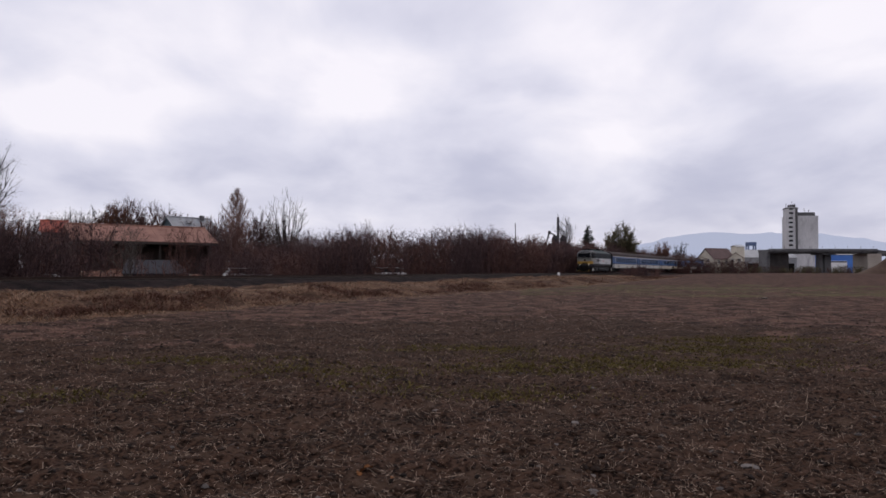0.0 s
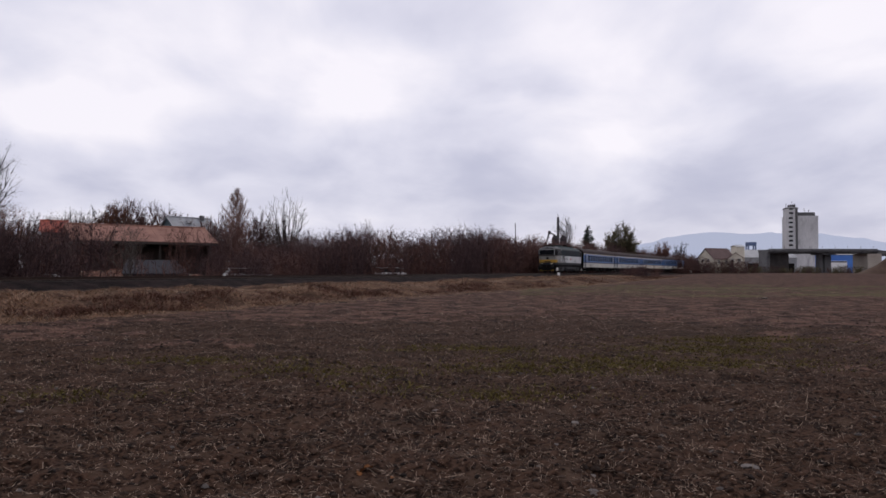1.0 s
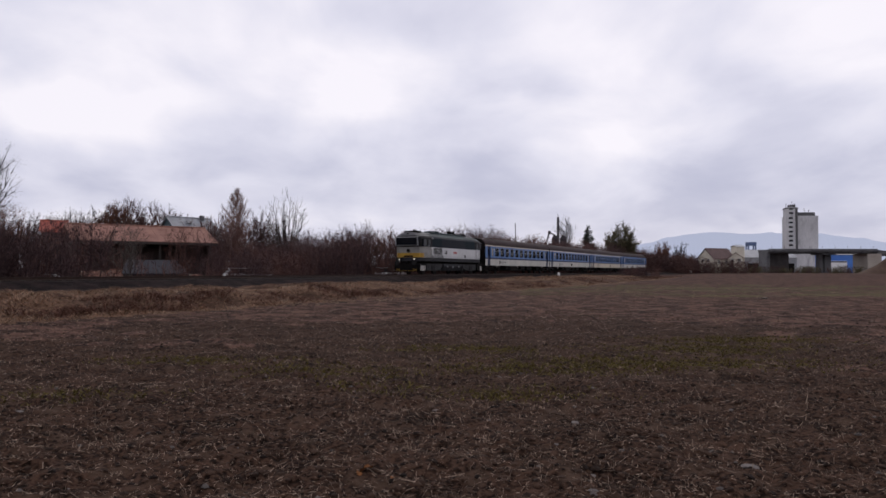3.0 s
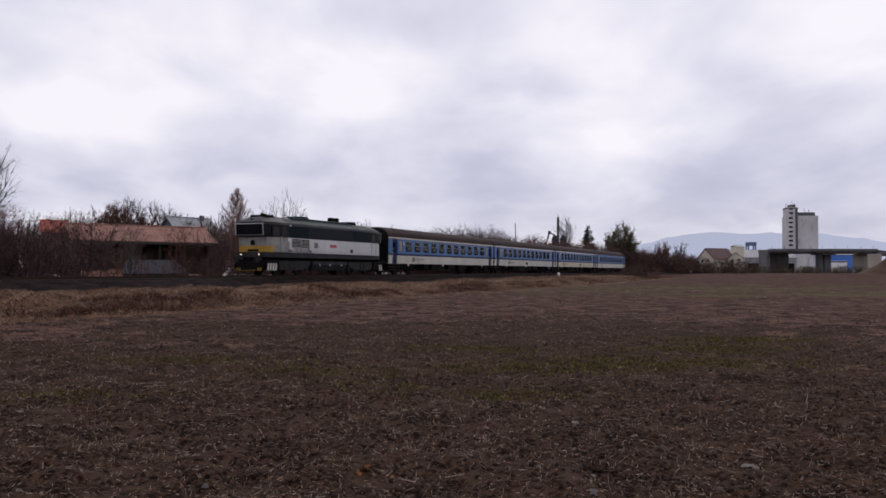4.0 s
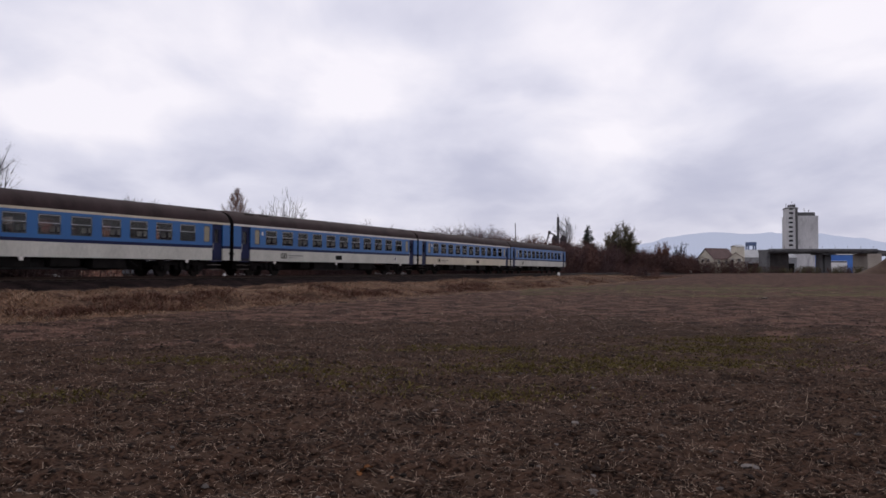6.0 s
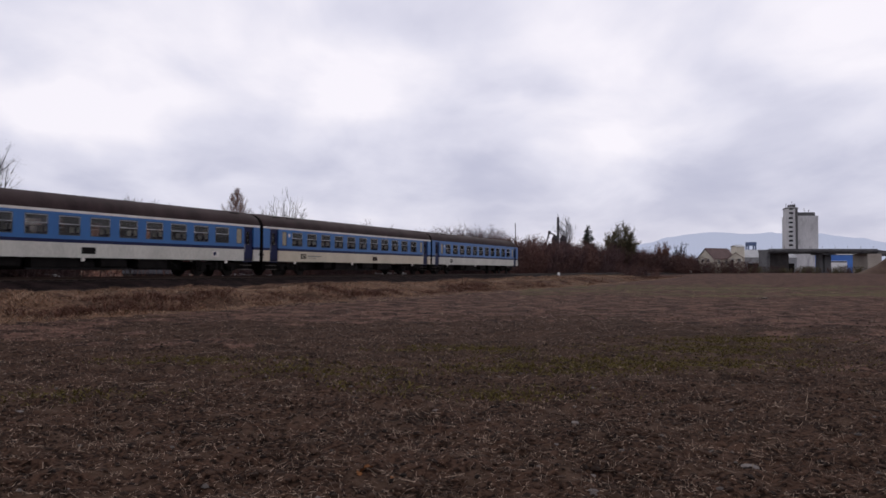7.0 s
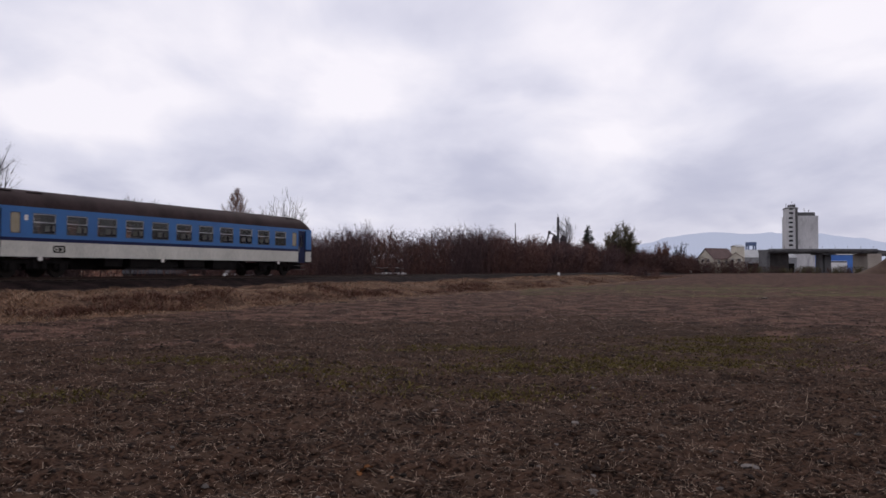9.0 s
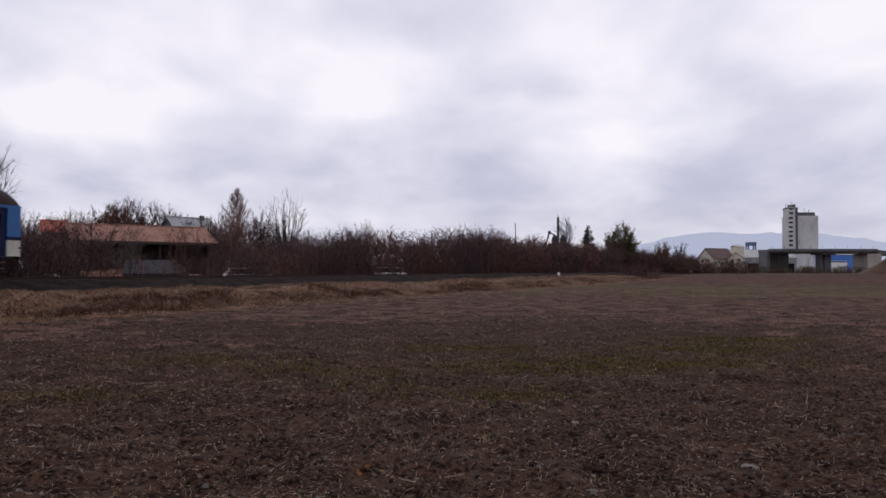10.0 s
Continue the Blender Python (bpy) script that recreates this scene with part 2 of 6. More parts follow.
def part(name, bm, material, parent, label=""):
    """Links a bmesh (or a ready mesh) as one mesh object under a thing or a part."""
    if isinstance(bm, bmesh.types.BMesh):
        me = bpy.data.meshes.new(name)
        bmesh.ops.recalc_face_normals(bm, faces=bm.faces)
        bm.to_mesh(me)
        bm.free()
        for m in material if isinstance(material, (list, tuple)) else [material]:
            me.materials.append(m)
    else:
        me = bm
    ob = new(name, me)
    ob.parent = parent
    if label:
        tagged(ob, label)
    return ob


def empty(name, m=None):
    ob = new(name)
    ob.empty_display_size = 0.3
    if m is not None:
        ob.matrix_basis = m
    return ob


def box(bm, x0, x1, y0, y1, z0, z1, bevel=0.0, mi=0):
    vs = [bm.verts.new(p) for p in ((x0, y0, z0), (x1, y0, z0), (x1, y1, z0), (x0, y1, z0), (x0, y0, z1), (x1, y0, z1), (x1, y1, z1), (x0, y1, z1))]
    fs = [bm.faces.new([vs[i] for i in q]) for q in ((3, 2, 1, 0), (4, 5, 6, 7), (0, 1, 5, 4), (1, 2, 6, 5), (2, 3, 7, 6), (3, 0, 4, 7))]
    for f in fs:
        f.material_index = mi
    if bevel:
        es = list({e for f in fs for e in f.edges})
        r = bmesh.ops.bevel(bm, geom=es, offset=bevel, segments=2, affect="EDGES")
        for f in r["faces"]:
            f.material_index = mi
    return bm


def boxes(*rows, bevel=0.0):
    bm = bmesh.new()
    for r in rows:
        box(bm, *r, bevel=bevel)
    return bm


def rod(bm, p, q, r0, r1=None, n=8, mi=0):
    """A tapered round bar from p to q with closed ends."""
    p, q = Vector(p), Vector(q)
    r1 = r0 if r1 is None else r1
    d = (q - p).normalized()
    a = d.orthogonal().normalized()
    b = d.cross(a)
    ring = [[bm.verts.new(c + (a * math.cos(2 * math.pi * i / n) + b * math.sin(2 * math.pi * i / n)) * r) for i in range(n)] for c, r in ((p, r0), (q, r1))]
    for i in range(n):
        bm.faces.new((ring[0][i], ring[0][(i + 1) % n], ring[1][(i + 1) % n], ring[1][i])).material_index = mi
    bm.faces.new(ring[0][::-1]).material_index = mi
    bm.faces.new(ring[1]).material_index = mi
    return bm


def rods(*rows, n=8):
    bm = bmesh.new()
    for r in rows:
        rod(bm, *r, n=n)
    return bm


def loft(bm, sections, mis=None, close=True):
    """Skins a row of equal sections (lists of points); mis: material per strip."""
    rings = [[bm.verts.new(p) for p in s] for s in sections]
    k = len(rings[0])
    for a, b in zip(rings, rings[1:]):
        for i in range(k if close else k - 1):
            f = bm.faces.new((a[i], a[(i + 1) % k], b[(i + 1) % k], b[i]))
            if mis:
                f.material_index = mis[i]
    return rings


# ---- the railway's line ----
ANGLE, OFF = 0.468, 33.138      # its angle to the view, its distance from the camera
RAIL_Z = 1.117
SA, CA = math.sin(ANGLE), math.cos(ANGLE)


def bend(u):
    n = min(max(u, 0.0), 245.0) / 100
    w = 100 * (0.0256 * n ** 2 + 0.0037 * n ** 3 - 0.0058 * n ** 4)
    if u > 245:
        n = 2.45
        w += (u - 245) * (0.0512 * n + 0.0111 * n ** 2 - 0.0232 * n ** 3)
    return w


def place(u, side=0.0, z=0.0):
    """A point u metres along the line, side metres beyond its middle."""
    w = OFF + bend(u) + side
    return (u * SA - w * CA, u * CA + w * SA, z)


def heading(u):
    """Turn about z of a thing that travels along the line towards the camera's left."""
    p, q = place(u + 1), place(u - 1)
    return math.degrees(math.atan2(q[1] - p[1], q[0] - p[0]))


# ---- ground ----
def lattice(ix, iy, seed):
    h = (ix * 374761393 + iy * 668265263 + seed * 974634533) & 0x7FFFFFFF
    h = (h ^ (h >> 13)) * 1274126177 & 0x7FFFFFFF
    return ((h ^ (h >> 16)) & 0xFFFF) / 65535.0


def vnoise(x, y, seed=0):
    """Smooth value noise of arrays, 0 to 1."""
    ix, iy = np.floor(x).astype(np.int64), np.floor(y).astype(np.int64)
    fx, fy = x - ix, y - iy
    fx, fy = fx * fx * (3 - 2 * fx), fy * fy * (3 - 2 * fy)
    a, b = lattice(ix, iy, seed), lattice(ix + 1, iy, seed)
    c, d = lattice(ix, iy + 1, seed), lattice(ix + 1, iy + 1, seed)
    return (a * (1 - fx) + b * fx) * (1 - fy) + (c * (1 - fx) + d * fx) * fy


def along(x, y):
    """Metres along and across the railway of a ground point."""
    u = x * SA + y * CA
    w = -x * CA + y * SA
    n = np.clip(u, 0, 245) / 100
    m = np.maximum(u - 245, 0)
    n1 = 2.45
    k = 0.0512 * n1 + 0.0111 * n1 ** 2 - 0.0232 * n1 ** 3
    return u, w - OFF - 100 * (0.0256 * n ** 2 + 0.0037 * n ** 3 - 0.0058 * n ** 4) - m * k


BANK_W = [-400, -13.6, -12.4, -10.8, -9.4, -6.0, -4.8, -3.4, 3.6, 6.0, 12.0, 400]
BANK_Z = [0.0, 0.0, 0.06, 0.36, 0.55, 0.56, 0.50, 0.42, 0.42, 0.35, 0.2, 0.2]


def ground_z(x, y, rough=True):
    x, y = np.asarray(x, float), np.asarray(y, float)
    u, s = along(x, y)
    wob = (vnoise(u / 5.0, u * 0 + 3.0, 5) - 0.5) * 1.6 + (vnoise(u / 1.3, s / 1.3, 6) - 0.5) * 0.7
    bank = np.interp(s + wob, BANK_W, BANK_Z)
    # the bank melts into the rising field farther up the line
    bank = bank * (1 + 0.45 * np.clip((u - 45) / 50, 0, 1) * (s < -4.4))
    far = np.clip((u - 105) / 40, 0, 1)
    d = np.hypot(x, y)
    rise = 0.95 * np.clip((d - 70) / 170, 0, 1) ** 1.3
    rise = rise + np.clip((d - 900) / 3000, 0, 1) * 6
    z = np.where(s < -4.6, bank * (1 - far) + np.maximum(bank * 0.0, rise) * far, np.maximum(bank, rise * 0.6))
    z = np.where(s < -4.6, np.maximum(z, rise), z)
    z = np.where(np.abs(s) < 4.0, np.minimum(z, 0.62), z)
    if rough:
        onbank = np.clip((s + 13.5) / 2, 0, 1) * (1 - far) * (s < -3.6)
        near = np.exp(-d / 45)
        clods = (vnoise(x / 0.35, y / 0.35, 1) - 0.5) * 0.075 + (vnoise(x / 0.13, y / 0.13, 2) - 0.5) * 0.065 + (vnoise(x / 0.055, y / 0.075, 18) - 0.5) * 0.045 + (vnoise(x / 1.4, y / 1.4, 3) - 0.5) * 0.07
        tufts = (vnoise(x / 0.6, y / 0.6, 4) - 0.5) * 0.17 + (vnoise(x / 2.2, y / 2.2, 7) - 0.5) * 0.34
        z = z + clods * near * (1 - onbank) + tufts * onbank
    return z


def build_ground():
    fine = np.radians(np.arange(-36, 36.01, 0.17))
    ang = np.concatenate([fine, np.radians(np.arange(40, 320.1, 4.0))])
    rad = [0.0]
    r = 0.8
    while r < 70:
        rad.append(r)
        r *= 1.0145 if r > 3 else 1.05
    while r < 4600:
        rad.append(r)
        r *= 1.045
    rad = np.array(rad)
    A, R = np.meshgrid(ang, rad)
    X, Y = R * np.sin(A), R * np.cos(A)
    Z = ground_z(X, Y)
    co = np.stack([X, Y, Z], -1).reshape(-1, 3)
    nr, na = X.shape
    i, j = np.meshgrid(np.arange(nr - 1), np.arange(na), indexing="ij")
    j2 = (j + 1) % na
    faces = np.stack([i * na + j, i * na + j2, (i + 1) * na + j2, (i + 1) * na + j], -1).reshape(-1, 4)
    cx, cy = co[faces].mean(1)[:, 0], co[faces].mean(1)[:, 1]
    u, s = along(cx, cy)
    d = np.hypot(cx, cy)
    edge = s + (vnoise(u / 3, s / 3, 8) - 0.5) * 2.5 + (vnoise(u / 0.7, s / 0.7, 9) - 0.5) * 1.0
    far = np.clip((u - 108) / 40, 0, 1)
    idx = np.zeros(len(faces), int)
    idx[(edge > -12.8) & (far < 0.9)] = 1
    # soil turns to the paler material about 22 m out, with a ragged edge
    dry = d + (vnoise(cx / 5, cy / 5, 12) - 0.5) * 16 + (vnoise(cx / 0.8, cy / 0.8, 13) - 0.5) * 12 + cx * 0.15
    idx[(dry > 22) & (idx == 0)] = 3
    wave = d + (vnoise(cx / 14, cy / 14, 11) - 0.5) * 26
    green = (wave > 40) & (wave < 86) & (cx > 0.10 * d) & (vnoise(cx / 3.0, cy / 2.0, 33) + 0.6 * vnoise(cx / 0.5, cy / 0.5, 34) > 0.72)
    idx[green & (idx == 3)] = 2
    me = bpy.data.meshes.new("ground")
    me.vertices.add(len(co))
    me.vertices.foreach_set("co", co.ravel())
    me.loops.add(len(faces) * 4)
    me.loops.foreach_set("vertex_index", faces.ravel().astype(np.int32))
    me.polygons.add(len(faces))
    me.polygons.foreach_set("loop_start", np.arange(0, len(faces) * 4, 4, dtype=np.int32))
    me.polygons.foreach_set("material_index", idx.astype(np.int32))
    me.polygons.foreach_set("use_smooth", np.ones(len(faces), dtype=bool))
    for m in (SOIL, GRASSY, MEADOW, PALESOIL):
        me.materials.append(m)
    me.update(calc_edges=True)
    me.validate()
    return tagged(new("ground", me), "dark ploughed field with a dry grassy railway bank", "ground", kind="structure")


ground = build_ground()


# ---- track ----
def sweep(profile, u0, u1, step, mats, mis=None, closed=False):
    bm = bmesh.new()
    rows = []
    u = u0
    while u <= u1 + 1e-6:
        rows.append([place(u, s, z) for s, z in profile])
        u += step
    loft(bm, rows, mis, closed)
    return bm


def build_track():
    t = tagged(empty("railway_track"), "single railway track on dark ballast", "railway track", kind="structure")
    prof = [(-4.6, 0.40), (-3.5, 0.58), (-2.2, 0.93), (-1.5, 0.94), (1.5, 0.94), (2.2, 0.93), (3.6, 0.55)]
    part("ballast_bed", sweep(prof, -140, 330, 2.0, BALLAST), BALLAST, t, "dark grimy crushed-stone ballast")
    for s in (-0.7525, 0.7525):
        rp = [(s - 0.07, 0.965), (s + 0.07, 0.965), (s + 0.07, 0.985), (s + 0.012, 1.01), (s + 0.012, 1.075), (s + 0.036, 1.085), (s + 0.036, RAIL_Z),
              (s - 0.036, RAIL_Z), (s - 0.036, 1.085), (s - 0.012, 1.075), (s - 0.012, 1.01), (s - 0.07, 0.985)]
        part("rail", sweep(rp, -140, 330, 2.0, RAIL, closed=True), RAIL, t, "rusty steel rail")
    return t


track = build_track()


# ---- the train: each vehicle looks along +x, stands on the rail at z = 0 ----
HALF = 12.1                     # half a coach's body
WIN = [12.25 - (3.78 + 1.715 * k) for k in range(11)]
WIN_W = 1.17
SMALL = [12.25 - 2.36, 12.25 - 22.42]
DOORS = [12.25 - 1.28, 12.25 - 23.30]
WZ0, WZ1 = 1.97, 2.91


def wheelset(parent, x, r, gauge_y=0.75):
    """One axle with two flanged wheels; turns about its own y axis."""
    bm = bmesh.new()
    rod(bm, (0, -1.0, 0), (0, 1.0, 0), 0.09, n=10)
    for s in (-1, 1):
        rod(bm, (0, s * (gauge_y - 0.065), 0), (0, s * (gauge_y - 0.03), 0), r + 0.03, n=24)
        rod(bm, (0, s * (gauge_y - 0.03), 0), (0, s * (gauge_y + 0.075), 0), r, n=24)
        rod(bm, (0, s * (gauge_y + 0.075), 0), (0, s * (gauge_y + 0.1), 0), 0.2, 0.14, n=12)
        for k in range(3):
            a = k * 2.0944
            rod(bm, (0.3 * math.cos(a), s * (gauge_y + 0.07), 0.3 * math.sin(a)), (0.3 * math.cos(a), s * (gauge_y + 0.09), 0.3 * math.sin(a)), 0.05, n=8)
    ob = part("wheelset", bm, TYRE, parent)
    ob.location = (x, 0, r)
    return ob


WHEELS = []


def bogie(parent, x, base, r, heavy=False):
    """A two-axle bogie: side frames, springs, axle boxes, brake beams."""
    h = base / 2
    bm = bmesh.new()
    for s in (-1, 1):
        y0, y1 = sorted((s * 0.96, s * 1.12))
        box(bm, -h - 0.5, h + 0.5, y0, y1, 0.62, 0.80, 0.02)
        box(bm, -0.55, 0.55, y0, y1, 0.36, 0.64, 0.03)
        for k in (-1, 1):
            box(bm, k * h - 0.16, k * h + 0.16, y0, s * 1.2 if s > 0 else y1, r - 0.17, r + 0.17, 0.03)
            for j in (-0.27, 0.27):
                rod(bm, (k * h + j, s * 1.06, r - 0.12), (k * h + j, s * 1.06, 0.66), 0.085, n=10)
            rod(bm, (k * (h - 0.62), s * 0.78, 0.3), (k * (h - 0.62), s * 0.78, 0.62), 0.06, n=6)
        for j in (-0.22, 0.22):
            rod(bm, (j, s * 1.2, 0.42), (j, s * 1.2, 0.86), 0.1, n=12)
        if heavy:
            plate = [(-h - 0.9, 0.98), (h + 0.9, 0.98), (h + 0.75, 0.62), (h * 0.55, 0.34), (-h * 0.55, 0.34), (-h - 0.75, 0.62)]
            loft(bm, [[(px, s * yy, pz) for px, pz in plate] for yy in (1.13, 1.22)])
            bm.verts.ensure_lookup_table()
            bm.faces.new(bm.verts[-6:])
            box(bm, -h - 0.75, -h - 0.45, y0, y1, 0.30, 0.72, 0.02)
            box(bm, h + 0.45, h + 0.75, y0, y1, 0.30, 0.72, 0.02)
            box(bm, -h + 0.25, h - 0.25, *sorted((s * 1.12, s * 1.24)), 0.50, 0.92, 0.03)
    box(bm, -0.3, 0.3, -1.0, 1.0, 0.55, 0.85, 0.02)
    for k in (-1, 1):
        box(bm, k * (h + 0.46) - 0.05, k * (h + 0.46) + 0.05, -1.0, 1.0, 0.6, 0.74, 0.01)
    b = part("bogie", bm, GREASY if heavy else SOOT, parent, "black sooty two-axle bogie")
    b.location = (x, 0, 0)
    for k in (-1, 1):
        WHEELS.append((wheelset(b, k * h, r), r))
    return b


def buffers(parent, x, sgn):
    for y in (-0.875, 0.875):
        bm = bmesh.new()
        rod(bm, (x, y, 1.05), (x + sgn * 0.34, y, 1.05), 0.11, 0.09, n=12)
        rod(bm, (x + sgn * 0.34, y, 1.05), (x + sgn * 0.37, y, 1.05), 0.22, n=16)
        part("buffer", bm, IRON, parent)


def coach_section(x, tail=False):
    """Half outline of the roof at x, from the cantrail to the crown; droops at the ends."""
    e = max(0.0, (abs(x) - (HALF - 1.0)) / 1.0)
    drop, pull = (0.70 if tail and x < 0 else 0.10) * (1 - math.sqrt(max(0.0, 1 - e * e))), (0.10 if tail and x < 0 else 0.02) * e ** 3
    pts = [(1.405, 3.17), (1.36, 3.37), (1.22, 3.62), (0.95, 3.85), (0.55, 4.00), (0.0, 4.06)]
    return [(y - pull * (y > 0), 3.17 + (z - 3.17) * (1 - drop)) for y, z in pts]


def coach_side(s):
    """One side wall with its openings for windows and doors; rows of colour."""
    bm = bmesh.new()
    zs = [0.93, 1.63, 1.79, WZ0, WZ1, 3.05, 3.17]
    mi = [0, 1, 2, 2, 2, 3]
    holes = sorted([(x - WIN_W / 2, x + WIN_W / 2, "w") for x in WIN] + [(x - 0.24, x + 0.24, "w") for x in SMALL] + [(x - 0.44, x + 0.44, "d") for x in DOORS])
    xs = sorted({-HALF, HALF} | {h[0] for h in holes} | {h[1] for h in holes})
    width = lambda z: 1.41 - 0.05 * max(0, 1.3 - z)
    grid = {}

    def v(i, k, deep):
        key = (i, k, deep)
        if key not in grid:
            grid[key] = bm.verts.new((xs[i], s * (width(zs[k]) - (0.07 if deep else 0)), zs[k]))
        return grid[key]

    solid = {}
    for i in range(len(xs) - 1):
        kind = next((h[2] for h in holes if abs(h[0] - xs[i]) < 1e-6), "")
        for k in range(6):
            solid[i, k] = not ((kind == "w" and k == 3) or (kind == "d" and k < 5))
            if solid[i, k]:
                for deep in (False, True):
                    f = bm.faces.new((v(i, k, deep), v(i + 1, k, deep), v(i + 1, k + 1, deep), v(i, k + 1, deep)))
                    f.material_index = 4 if deep else mi[k]
    for (i, k), ok in list(solid.items()):
        if not ok:
            for (ni, nk), (a, b) in {(i - 1, k): ((i, k), (i, k + 1)), (i + 1, k): ((i + 1, k), (i + 1, k + 1)), (i, k - 1): ((i, k), (i + 1, k)), (i, k + 1): ((i, k + 1), (i + 1, k + 1))}.items():
                if solid.get((ni, nk)):
                    f = bm.faces.new((v(*a, False), v(*b, False), v(*b, True), v(*a, True)))
                    f.material_index = mi[k]
    return bm


def window_meshes():
    def frame_of(w):
        bm = bmesh.new()
        t = 0.03
        h0, h1 = 0.0, WZ1 - WZ0
        box(bm, -w / 2, w / 2, -0.02, 0.02, h0, h0 + t)
        box(bm, -w / 2, w / 2, -0.02, 0.02, h1 - t, h1)
        box(bm, -w / 2, -w / 2 + t, -0.02, 0.02, h0 + t, h1 - t)
        box(bm, w / 2 - t, w / 2, -0.02, 0.02, h0 + t, h1 - t)
        if w > 0.6:
            box(bm, -w / 2 + t, w / 2 - t, -0.026, 0.026, 0.515, 0.550, mi=1)
            box(bm, -w / 2 + t, w / 2 - t, -0.026, 0.026, h1 - t - 0.022, h1 - t, mi=1)
            for x in (-w / 2 + t, w / 2 - t - 0.016):
                box(bm, x, x + 0.016, -0.024, 0.024, 0.550, h1 - t - 0.022, mi=1)
        # rounded corners
        for sx in (-1, 1):
            for z, k in ((t, 1), (h1 - t, -1)):
                x = sx * (w / 2 - t)
                loft(bm, [[(x, y, z), (x - sx * 0.10, y, z), (x - sx * 0.035, y, z + k * 0.035), (x, y, z + k * 0.10)] for y in (-0.018, 0.018)])
                bm.verts.ensure_lookup_table()
                bm.faces.new(bm.verts[-8:-4])
                bm.faces.new(bm.verts[-4:])
        return bm

    def as_mesh(bm, m, name):
        me = bpy.data.meshes.new(name)
        bmesh.ops.recalc_face_normals(bm, faces=bm.faces)
        bm.to_mesh(me)
        bm.free()
        for one in m if isinstance(m, list) else [m]:
            me.materials.append(one)
        return me

    big = as_mesh(frame_of(WIN_W), [SEAL, BAR], "window_frame")
    small = as_mesh(frame_of(0.48), [SEAL], "small_window_frame")
    pb = as_mesh(boxes((-WIN_W / 2 + 0.02, WIN_W / 2 - 0.02, -0.004, 0.004, 0.02, 0.525)), PANE, "pane")
    pu = as_mesh(boxes((-WIN_W / 2 + 0.02, WIN_W / 2 - 0.02, -0.004, 0.004, 0.53, WZ1 - WZ0 - 0.02)), SASH, "upper_pane")
    ps = as_mesh(boxes((-0.22, 0.22, -0.004, 0.004, 0.02, WZ1 - WZ0 - 0.02)), FROST, "frosted_pane")
    seat = bmesh.new()
    box(seat, -0.09, 0.09, -0.5, 0.5, 0.0, 0.72, 0.03)
    for y0, y1 in ((-0.44, -0.06), (0.06, 0.44)):
        box(seat, -0.08, 0.08, y0, y1, 0.70, 0.86, 0.03)
        # pale pads on the headrests, added for bright strips in the windows
        for x0, x1 in ((-0.092, -0.082), (0.082, 0.092)):
            box(seat, x0, x1, y0 + 0.03, y1 - 0.03, 0.60, 0.85, mi=1)
        box(seat, -0.092, 0.092, y0 + 0.03, y1 - 0.03, 0.862, 0.872, mi=1)
    box(seat, -0.5, -0.05, -0.5, 0.5, -0.12, 0.08, 0.03)
    box(seat, 0.05, 0.5, -0.5, 0.5, -0.12, 0.08, 0.03)
    return big, small, pb, pu, ps, as_mesh(seat, [SEAT, PALE_PADS], "double_seat")


def door_mesh():
    bm = bmesh.new()
    w = 0.43
    # leaf as a frame round its window
    box(bm, -w, w, -0.03, 0.03, 0.86, 1.95)
    box(bm, -w, -0.19, -0.03, 0.03, 1.95, 2.75)
    box(bm, 0.19, w, -0.03, 0.03, 1.95, 2.75)
    box(bm, -w, w, -0.03, 0.03, 2.75, 3.05)
    return bm


STEP = mat("worn_step_metal", (0.10, 0.085, 0.075), (0.18, 0.155, 0.14), 6, 0.7, 0.1)


